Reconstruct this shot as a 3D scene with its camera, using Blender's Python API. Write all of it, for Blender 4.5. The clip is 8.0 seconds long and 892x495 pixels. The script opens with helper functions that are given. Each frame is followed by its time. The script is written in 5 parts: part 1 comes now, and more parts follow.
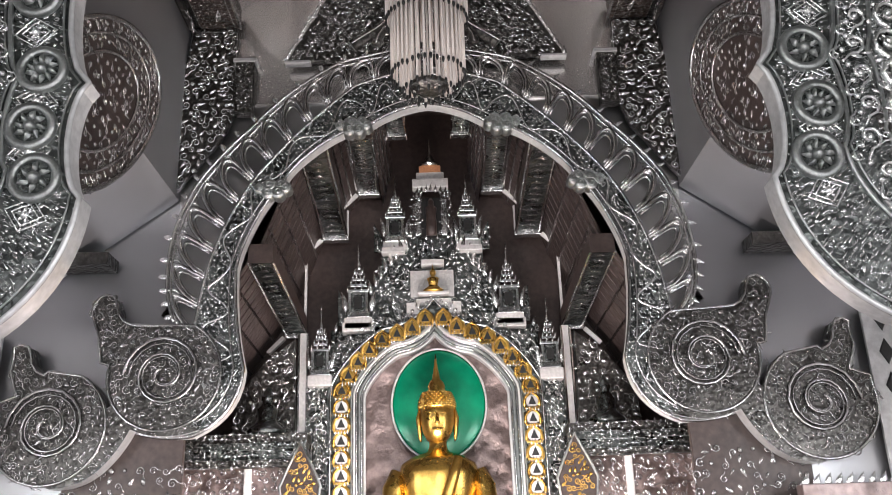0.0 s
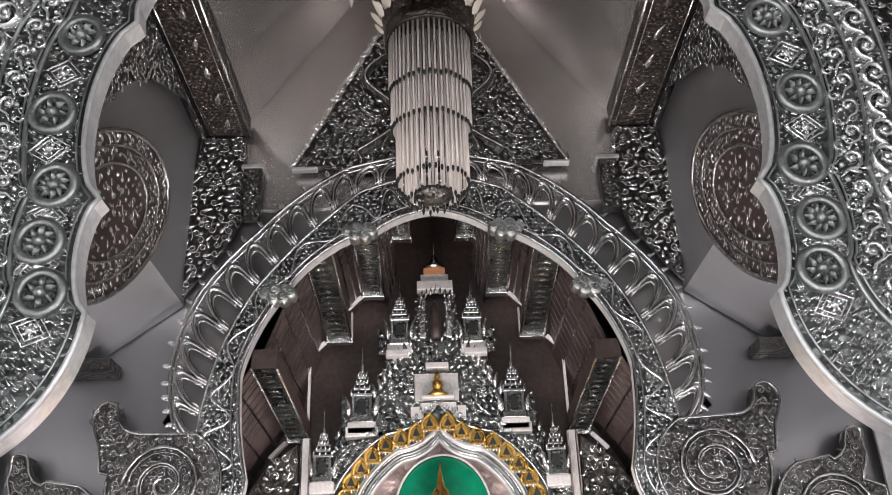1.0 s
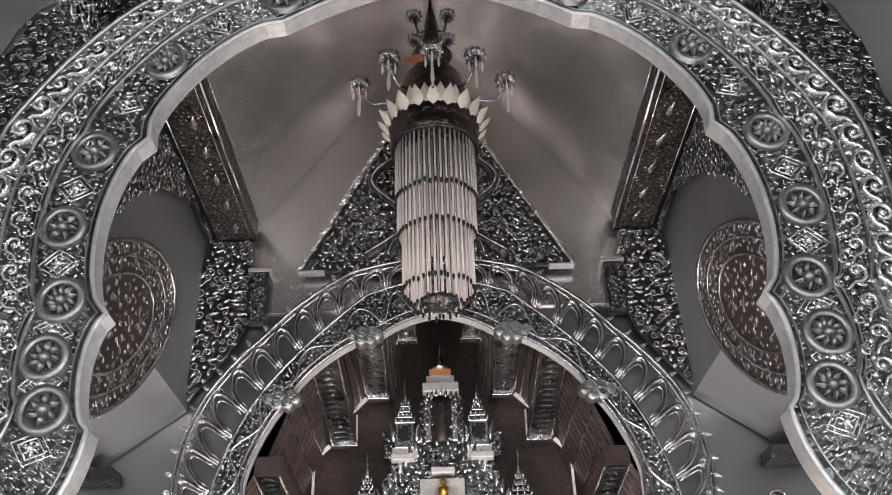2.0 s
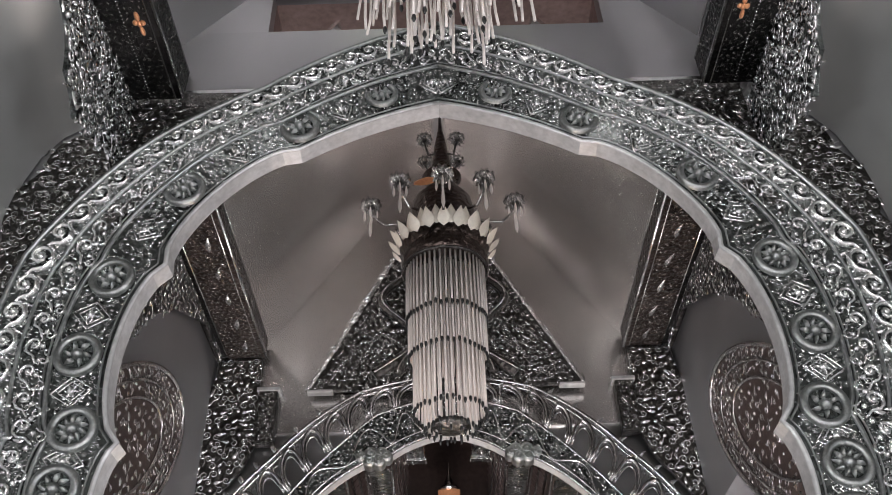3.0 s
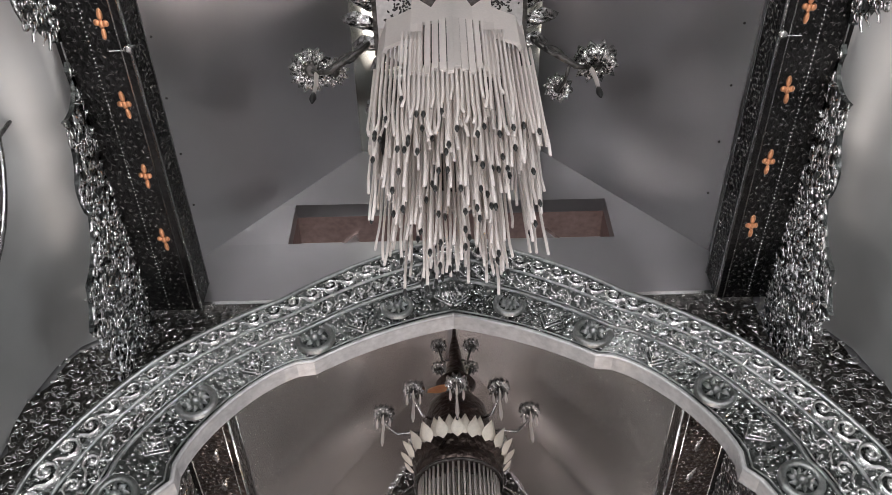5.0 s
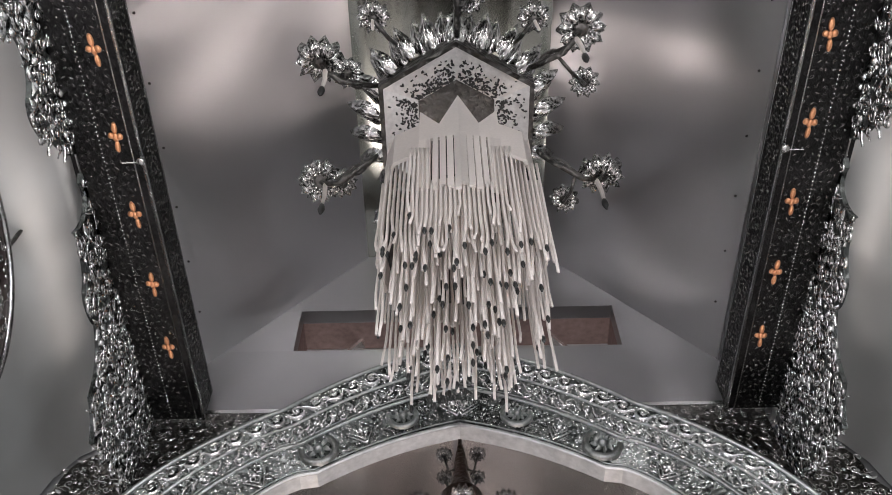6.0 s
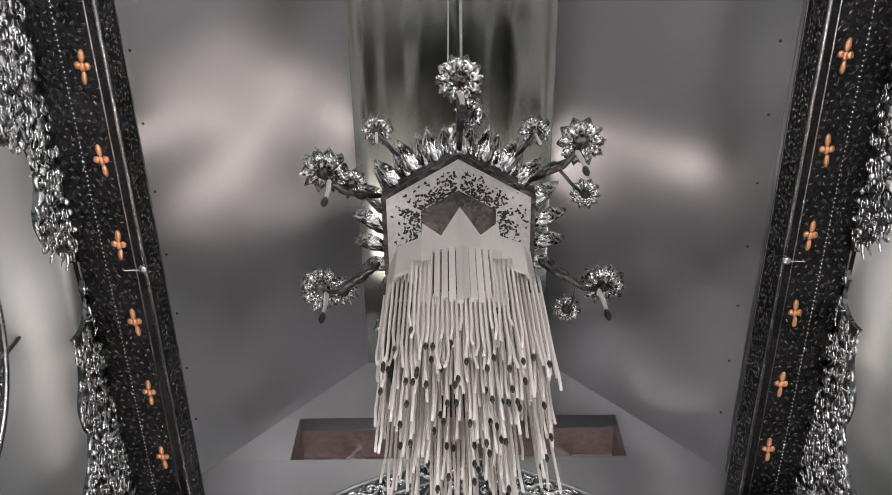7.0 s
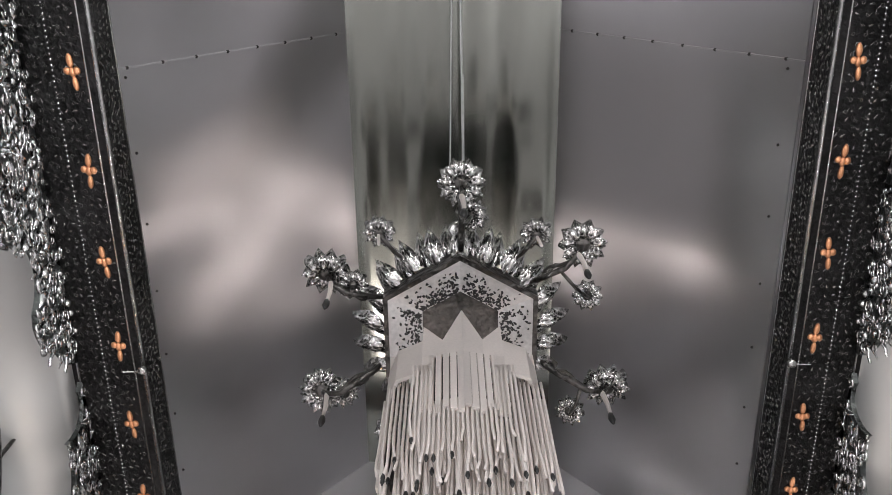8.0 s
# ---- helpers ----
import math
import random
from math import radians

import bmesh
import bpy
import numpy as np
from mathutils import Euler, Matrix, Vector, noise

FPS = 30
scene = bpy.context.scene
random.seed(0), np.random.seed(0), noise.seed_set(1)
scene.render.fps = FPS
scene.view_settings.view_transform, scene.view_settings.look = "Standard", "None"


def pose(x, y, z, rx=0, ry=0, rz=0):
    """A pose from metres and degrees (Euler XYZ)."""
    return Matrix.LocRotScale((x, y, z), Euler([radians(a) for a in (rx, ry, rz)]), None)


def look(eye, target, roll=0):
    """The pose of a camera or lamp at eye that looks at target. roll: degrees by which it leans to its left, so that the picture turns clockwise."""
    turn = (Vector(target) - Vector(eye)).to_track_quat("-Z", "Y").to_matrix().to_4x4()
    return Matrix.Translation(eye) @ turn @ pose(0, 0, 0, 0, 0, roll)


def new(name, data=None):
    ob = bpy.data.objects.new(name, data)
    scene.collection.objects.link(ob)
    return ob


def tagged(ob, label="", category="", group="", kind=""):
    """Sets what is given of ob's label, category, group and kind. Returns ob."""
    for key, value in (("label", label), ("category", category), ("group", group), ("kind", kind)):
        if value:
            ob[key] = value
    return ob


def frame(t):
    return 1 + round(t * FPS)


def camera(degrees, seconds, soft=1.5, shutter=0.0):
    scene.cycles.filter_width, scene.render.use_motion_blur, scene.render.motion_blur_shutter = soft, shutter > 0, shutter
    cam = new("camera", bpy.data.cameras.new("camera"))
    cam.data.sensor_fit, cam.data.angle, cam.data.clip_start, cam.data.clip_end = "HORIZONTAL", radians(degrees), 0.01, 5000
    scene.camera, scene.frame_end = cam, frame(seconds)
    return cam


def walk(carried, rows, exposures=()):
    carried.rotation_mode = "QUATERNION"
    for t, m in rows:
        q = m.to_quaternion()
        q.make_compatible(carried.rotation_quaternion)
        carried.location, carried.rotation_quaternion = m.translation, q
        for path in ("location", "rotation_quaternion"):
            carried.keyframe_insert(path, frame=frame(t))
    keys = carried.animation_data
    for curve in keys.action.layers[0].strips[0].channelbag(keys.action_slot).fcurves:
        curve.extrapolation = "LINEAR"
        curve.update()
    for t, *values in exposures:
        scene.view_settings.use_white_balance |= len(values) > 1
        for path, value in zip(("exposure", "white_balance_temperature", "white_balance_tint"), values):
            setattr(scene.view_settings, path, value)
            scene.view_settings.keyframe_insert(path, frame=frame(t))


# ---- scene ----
cam = camera(54.2, 8.0, soft=0.8)
PATH = [
    (0, (0.009, -0.016, 1.666), (0.039, 1.869, 2.335), -2.1),
    (0.5, (0.016, -0.034, 1.716), (0.046, 1.817, 2.472), -2.1),
    (1, (0.008, -0.062, 1.781), (0.035, 1.744, 2.64), -2.1),
    (1.5, (0.015, -0.095, 1.847), (0.037, 1.67, 2.789), -2.1),
    (1.7, (0.014, -0.102, 1.864), (0.036, 1.641, 2.844), -2.1),
    (2.8, (-0.009, -0.236, 2.0), (0.003, 1.375, 3.185), -2.2),
    (3, (-0.038, -0.23, 1.989), (-0.019, 1.346, 3.22), -2.2),
    (3.5, (-0.046, -0.262, 2.032), (-0.031, 1.248, 3.344), -2.0),
    (4, (-0.042, -0.304, 2.077), (-0.032, 1.127, 3.473), -1.8),
    (4.5, (-0.041, -0.323, 2.104), (-0.034, 1.035, 3.572), -1.6),
    (4.7, (-0.037, -0.326, 2.11), (-0.033, 1.002, 3.606), -1.5),
    (5.8, (-0.041, -0.393, 2.163), (-0.051, 0.746, 3.807), -0.8),
    (6, (-0.045, -0.392, 2.174), (-0.053, 0.709, 3.844), -0.8),
    (6.5, (-0.046, -0.41, 2.193), (-0.053, 0.603, 3.918), -0.7),
    (7, (-0.046, -0.442, 2.22), (-0.053, 0.466, 4.002), -0.4),
    (7.5, (-0.044, -0.473, 2.24), (-0.054, 0.351, 4.063), -0.1),
    (8, (-0.039, -0.516, 2.265), (-0.05, 0.213, 4.127), 0.1),
]
walk(cam, [(t, look(eye, target, roll)) for t, eye, target, roll in PATH])

# world, lights and exposure
scene.view_settings.exposure = 0.0
world = bpy.data.worlds.new("world")
scene.world = world
world.use_nodes = True
wn = world.node_tree
sky = wn.nodes.new("ShaderNodeTexSky")
sky.sky_type, sky.sun_disc, sky.sun_elevation, sky.sun_rotation = "NISHITA", False, radians(40), radians(200)
wn.links.new(sky.outputs[0], wn.nodes["Background"].inputs[0])
wn.nodes["Background"].inputs[1].default_value = 0.1


def area_lamp(name, eye, target, w, h, watts, colour=(1, 1, 1)):
    data = bpy.data.lights.new(name, "AREA")
    data.shape, data.size, data.size_y, data.energy, data.color = "RECTANGLE", w, h, watts, colour
    ob = new(name, data)
    ob.matrix_world = look(eye, target)
    return ob


# daylight in the open doorway behind the camera and in the side windows
area_lamp("door_daylight", (0, -5.2, 1.9), (0, 6.0, 3.2), 2.2, 3.2, 330, (1.0, 0.965, 0.965))
for side in (-1, 1):
    for wy, watts in ((-2.2, 205 + 30 * side), (0.2, 140 + 25 * side), (4.9, 65)):
        area_lamp("window_daylight", (side * 3.52, wy, 1.9), (0, wy, 0.4), 0.9, 1.7, watts, (0.945, 0.965, 1.0))
# added warm fill light, low before the altar, with no visible fixture
area_lamp("altar_fill", (0, 6.0, 1.0), (0, 8.1, 4.3), 1.8, 0.3, 215, (1.0, 0.88, 0.84))


# materials
def material(name, base, rough, metal=0.0, grain=40.0, bump=0.2, var=0.25, second=None, coarse=3.0, dist=0.01, stretch=(1, 1, 1), bump_scale=None, vor=False, fine=4, spread=0.13):
    m = bpy.data.materials.new(name)
    m.use_nodes = True
    t = m.node_tree
    bs = t.nodes["Principled BSDF"]
    co = t.nodes.new("ShaderNodeTexCoord")
    mp = t.nodes.new("ShaderNodeMapping")
    mp.inputs["Scale"].default_value = stretch
    t.links.new(co.outputs["Object"], mp.inputs[0])
    n1 = t.nodes.new("ShaderNodeTexNoise")
    n1.inputs["Scale"].default_value, n1.inputs["Detail"].default_value = coarse, 6
    n2 = t.nodes.new("ShaderNodeTexNoise")
    n2.inputs["Scale"].default_value, n2.inputs["Detail"].default_value = grain, fine
    for n in (n1, n2):
        t.links.new(mp.outputs[0], n.inputs["Vector"])
    info = t.nodes.new("ShaderNodeObjectInfo")
    add = t.nodes.new("ShaderNodeMath")
    add.operation = "MULTIPLY_ADD"
    add.inputs[1].default_value = 0.55
    t.links.new(n2.outputs[0], add.inputs[0])
    half = t.nodes.new("ShaderNodeMath")
    half.operation = "MULTIPLY_ADD"
    half.inputs[1].default_value, half.inputs[2].default_value = 0.5, 0.0
    t.links.new(n1.outputs[0], half.inputs[0])
    t.links.new(half.outputs[0], add.inputs[2])
    ramp = t.nodes.new("ShaderNodeValToRGB")
    dark = second or tuple(c * (1 - var) for c in base)
    lite = base if second else tuple(min(1, c * (1 + var * 0.6)) for c in base)
    ramp.color_ramp.elements[0].position, ramp.color_ramp.elements[1].position = 0.35, 0.68
    ramp.color_ramp.elements[0].color, ramp.color_ramp.elements[1].color = (*dark, 1), (*lite, 1)
    t.links.new(add.outputs[0], ramp.inputs[0])
    mix = t.nodes.new("ShaderNodeMix")
    mix.data_type, mix.blend_type = "RGBA", "MULTIPLY"
    mix.inputs[0].default_value = 0.25
    t.links.new(ramp.outputs[0], mix.inputs[6])
    t.links.new(info.outputs["Random"], mix.inputs[7])
    t.links.new(mix.outputs[2], bs.inputs["Base Color"])
    bs.inputs["Metallic"].default_value = metal
    rr = t.nodes.new("ShaderNodeMapRange")
    rr.inputs["To Min"].default_value, rr.inputs["To Max"].default_value = max(0.03, rough - spread), min(1, rough + spread)
    t.links.new(n1.outputs[0], rr.inputs[0])
    t.links.new(rr.outputs[0], bs.inputs["Roughness"])
    if bump:
        bp = t.nodes.new("ShaderNodeBump")
        bp.inputs["Strength"].default_value, bp.inputs["Distance"].default_value = bump, dist
        if vor:
            v = t.nodes.new("ShaderNodeTexVoronoi")
            v.inputs["Scale"].default_value = bump_scale or grain
            v.feature = "SMOOTH_F1"
            warp = t.nodes.new("ShaderNodeVectorMath")
            warp.operation = "MULTIPLY_ADD"
            warp.inputs[1].default_value = (0.05, 0.05, 0.05)
            t.links.new(n2.outputs[1], warp.inputs[0])
            t.links.new(mp.outputs[0], warp.inputs[2])
            t.links.new(warp.outputs[0], v.inputs["Vector"])
            t.links.new(v.outputs["Distance"], bp.inputs["Height"])
        else:
            t.links.new(n2.outputs[0], bp.inputs["Height"])
        t.links.new(bp.outputs[0], bs.inputs["Normal"])
    return m


DULL = material("dull_silver", (0.38, 0.395, 0.388), 0.36, 0.95, 40, 0.35, 0.3, coarse=8, dist=0.006)
SLIT = material("pierced_petal", (0.86, 0.85, 0.83), 0.2, 1.0, 3.2, 0.4, 0.2, second=(0.012, 0.012, 0.012), coarse=1.2, dist=0.05, stretch=(2.6, 0.9, 1.0), fine=1)
# silver darkened in its base colour for the dimmer light on the tails
TAIL = material("shaded_tail", (0.36, 0.35, 0.345), 0.22, 1.0, 60, 0.3, 0.4, coarse=5)
# ground far darker than raised_silver: crevice shade put into the colour
SILVER = material("shaded_embossed_silver", (0.135, 0.145, 0.142), 0.28, 1.0, 30, 0.9, 0.45, coarse=5, dist=0.012, vor=True, bump_scale=26)
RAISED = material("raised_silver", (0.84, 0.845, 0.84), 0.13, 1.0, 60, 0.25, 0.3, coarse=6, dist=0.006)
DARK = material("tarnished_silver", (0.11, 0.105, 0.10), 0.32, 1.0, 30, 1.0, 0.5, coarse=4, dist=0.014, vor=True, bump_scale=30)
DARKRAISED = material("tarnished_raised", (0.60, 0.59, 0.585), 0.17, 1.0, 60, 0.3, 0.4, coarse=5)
RIM = material("polished_rim", (0.60, 0.60, 0.60), 0.42, 0.55, 25, 0.5, 0.22, coarse=7, dist=0.004)
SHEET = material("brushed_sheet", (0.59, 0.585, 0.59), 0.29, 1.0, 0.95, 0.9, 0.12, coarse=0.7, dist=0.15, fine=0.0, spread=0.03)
COPPER = material("copper_inlay", (0.95, 0.43, 0.22), 0.38, 0.6, 60, 0.2, 0.2)
GOLD = material("gilded", (0.70, 0.43, 0.11), 0.28, 1.0, 50, 0.15, 0.25)
GREEN = material("green_glass_halo", (0.0, 0.23, 0.115), 0.22, 0.15, 6, 0.05, 0.35, coarse=4)
BROWN = material("dark_lacquer", (0.055, 0.038, 0.034), 0.45, 0.2, 20, 0.2, 0.4, coarse=2.5)
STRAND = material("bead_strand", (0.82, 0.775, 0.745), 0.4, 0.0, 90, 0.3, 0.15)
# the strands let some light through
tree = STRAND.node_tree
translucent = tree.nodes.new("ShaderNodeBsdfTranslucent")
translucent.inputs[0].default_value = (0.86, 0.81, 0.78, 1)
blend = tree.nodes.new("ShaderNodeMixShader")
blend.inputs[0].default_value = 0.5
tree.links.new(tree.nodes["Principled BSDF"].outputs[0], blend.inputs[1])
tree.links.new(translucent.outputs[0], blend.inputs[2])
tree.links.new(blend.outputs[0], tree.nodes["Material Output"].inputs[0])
# near-black of the drops, reused as painted shade in holes and slots
DROP_SHADE = material("dark_drop_and_shade", (0.012, 0.012, 0.012), 0.45, 0.0, 40, 0.0, 0.2)
WHITE = material("whitened_silver", (0.75, 0.73, 0.72), 0.45, 0.55, 40, 0.3, 0.2)
FLOOR = material("floor_tiles", (0.46, 0.43, 0.435), 0.3, 0.0, 30, 0.1, 0.3)
PINK = material("niche_relief", (0.26, 0.20, 0.19), 0.4, 0.8, 20, 0.8, 0.35, coarse=5, vor=True, bump_scale=6, dist=0.06)


# base lighter than brushed_sheet: adds reflected light the back bay lacks
BAY = material("brightened_brown_grey_sheet", (0.84, 0.805, 0.785), 0.25, 0.92, 0.9, 0.9, 0.2, coarse=0.9, dist=0.12, fine=0.5, spread=0.04)
WALL = material("dull_sheet", (0.48, 0.48, 0.495), 0.36, 0.9, 1.2, 0.55, 0.12, coarse=0.9, dist=0.10, fine=0.6, spread=0.04)
UPPER = material("dull_upper_sheet", (0.58, 0.59, 0.575), 0.45, 0.55, 1.2, 0.5, 0.16, coarse=1.4, dist=0.10, fine=1.0, spread=0.05)
BEAMDARK = material("blackened_silver", (0.045, 0.044, 0.044), 0.34, 1.0, 40, 0.6, 0.5, coarse=4, dist=0.008, vor=True, bump_scale=42)
BEAMRELIEF = material("blackened_relief", (0.20, 0.195, 0.19), 0.2, 1.0, 60, 0.3, 0.4, coarse=5)
BEAM = material("brown_tarnished_silver", (0.10, 0.078, 0.07), 0.32, 1.0, 30, 1.0, 0.5, coarse=4, dist=0.014, vor=True, bump_scale=30)


# mesh helpers
def mesh_ob(name, verts, faces, mat, parent=None, label="", smooth=False):
    me = bpy.data.meshes.new(name)
    me.from_pydata([tuple(map(float, v)) for v in verts], [], [tuple(map(int, q)) for q in faces])
    me.validate()
    me.update()
    me.materials.append(mat)
    if smooth:
        me.polygons.foreach_set("use_smooth", [True] * len(me.polygons))
    ob = new(name, me)
    ob.parent = parent
    if label:
        ob["label"] = label
    return ob


def part(name, bm, mat, parent=None, label="", smooth=False):
    me = bpy.data.meshes.new(name)
    bmesh.ops.recalc_face_normals(bm, faces=bm.faces)
    bm.to_mesh(me)
    bm.free()
    me.materials.append(mat)
    if smooth:
        me.polygons.foreach_set("use_smooth", [True] * len(me.polygons))
    ob = new(name, me)
    ob.parent = parent
    if label:
        ob["label"] = label
    return ob


def share(name, me, m, parent=None):
    ob = new(name, me)
    ob.parent = parent
    ob.matrix_basis = m
    return ob


def empty(name, label, category, group="", kind="", at=(0, 0, 0)):
    ob = new(name)
    ob.location = at
    return tagged(ob, label, category, group, kind)


def box_bm(x0, x1, y0, y1, z0, z1, bevel=0.0):
    bm = bmesh.new()
    bmesh.ops.create_cube(bm, size=1, matrix=Matrix.LocRotScale(((x0 + x1) / 2, (y0 + y1) / 2, (z0 + z1) / 2), None, (abs(x1 - x0), abs(y1 - y0), abs(z1 - z0))))
    if bevel:
        bmesh.ops.bevel(bm, geom=bm.edges[:], offset=bevel, segments=2, profile=0.6, affect="EDGES")
    return bm


def front(y):
    """Local (u, v, out) to a plane facing the camera at depth y."""
    return Matrix(((1, 0, 0, 0), (0, 0, -1, y), (0, 1, 0, 0), (0, 0, 0, 1)))


def flank(x):
    """Local (u along y, v up, out) to a plane at x, facing the nave."""
    s = -1 if x > 0 else 1
    return Matrix(((0, 0, s, x), (1, 0, 0, 0), (0, 1, 0, 0), (0, 0, 0, 1)))


def plate_bm(outline, thick, m, bevel=0.012):
    """A flat plate of that outline (u, v), standing out from its plane by thick."""
    bm = bmesh.new()
    f = bm.faces.new([bm.verts.new((u, v, 0)) for u, v in outline])
    up = bmesh.ops.extrude_face_region(bm, geom=[f])
    vs = [g for g in up["geom"] if isinstance(g, bmesh.types.BMVert)]
    bmesh.ops.translate(bm, verts=vs, vec=(0, 0, thick))
    if bevel:
        rim = [e for e in bm.edges if all(v.co.z > thick - 1e-5 for v in e.verts)]
        bmesh.ops.bevel(bm, geom=rim, offset=bevel, segments=1, affect="EDGES")
    bmesh.ops.triangulate(bm, faces=[q for q in bm.faces if len(q.verts) > 4])
    bmesh.ops.transform(bm, matrix=m, verts=bm.verts)
    return bm


def tube_data(pts, radii, n=6, closed=False):
    """Vertices and quads of a tube along pts."""
    pts = [Vector(p) for p in pts]
    k = len(pts)
    V, F = [], []
    ref = None
    for i, p in enumerate(pts):
        d = (pts[(i + 1) % k] - pts[i - 1]) if closed else (pts[min(i + 1, k - 1)] - pts[max(i - 1, 0)])
        d.normalize()
        if ref is None:
            ref = d.orthogonal().normalized()
        a = (ref - d * ref.dot(d)).normalized()
        ref = a
        b = d.cross(a)
        r = radii[i] if hasattr(radii, "__len__") else radii
        for j in range(n):
            w = 2 * math.pi * j / n
            V.append(p + (a * math.cos(w) + b * math.sin(w)) * r)
    for i in range(k if closed else k - 1):
        for j in range(n):
            q = (i + 1) % k
            F.append((i * n + j, i * n + (j + 1) % n, q * n + (j + 1) % n, q * n + j))
    if not closed:
        F.append(tuple(range(n))[::-1])
        F.append(tuple(range((k - 1) * n, k * n)))
    return V, F


def lathe_data(profile, n=16):
    """Vertices and quads of a turned form; profile rows (radius, height)."""
    V, F = [], []
    for r, z in profile:
        for j in range(n):
            w = 2 * math.pi * j / n
            V.append((r * math.cos(w), r * math.sin(w), z))
    for i in range(len(profile) - 1):
        for j in range(n):
            F.append((i * n + j, i * n + (j + 1) % n, (i + 1) * n + (j + 1) % n, (i + 1) * n + j))
    F.append(tuple(range(n))[::-1])
    F.append(tuple(range((len(profile) - 1) * n, len(profile) * n)))
    return V, F


def merge(*datas):
    V, F = [], []
    for v, f in datas:
        o = len(V)
        V += list(v)
        F += [tuple(i + o for i in q) for q in f]
    return V, F


def moved(data, m):
    return [m @ Vector(v) for v in data[0]], data[1]


def data_mesh(name, data, mat, smooth=True):
    me = bpy.data.meshes.new(name)
    me.from_pydata([tuple(v) for v in data[0]], [], data[1])
    me.materials.append(mat)
    me.polygons.foreach_set("use_smooth", [smooth] * len(me.polygons))
    return me


def arc(p, q, bulge, n=10):
    """Points from p to q (q left out), bowed to the right of the way by bulge times the chord."""
    (x0, y0), (x1, y1) = p, q
    dx, dy = x1 - x0, y1 - y0
    full = 0.62 if bulge >= 0.09 else 1.0
    return [(x0 + dx * s - dy * bulge * (4 * s * (1 - s)) ** full, y0 + dy * s + dx * bulge * (4 * s * (1 - s)) ** full) for s in (i / n for i in range(n))]


def chain(rows, n=10):
    """Arcs through rows of (u, v, bulge of the arc that begins there)."""
    out = []
    for a, b in zip(rows, rows[1:]):
        out += arc(a[:2], b[:2], a[2], n)
    return out + [rows[-1][:2]]


def mirrored(half):
    """A closed outline from its right half, listed from the top centre down."""
    return half + [(-u, v) for u, v in reversed(half) if abs(u) > 1e-6]


# ---- the large structure ----
ARCH_Y, BACK_Y, GABLE_Y, ALTAR_Y = 4.0, 6.45, 3.72, 8.25

part("floor", box_bm(-3.7, 3.7, -5.4, 9.0, -0.2, 0.0), FLOOR)
tagged(bpy.data.objects["floor"], "pale polished stone floor", "floor", kind="structure")


def sheet(name, pts, thick, mat, label, category):
    """A sheet through four points, thickened away from its front face."""
    a, b, c, d = [Vector(p) for p in pts]
    n = (b - a).cross(d - a).normalized() * -thick
    V = [a, b, c, d, a + n, b + n, c + n, d + n]
    F = [(0, 1, 2, 3), (7, 6, 5, 4), (0, 4, 5, 1), (1, 5, 6, 2), (2, 6, 7, 3), (3, 7, 4, 0)]
    return tagged(mesh_ob(name, V, F, mat), label, category, kind="structure")


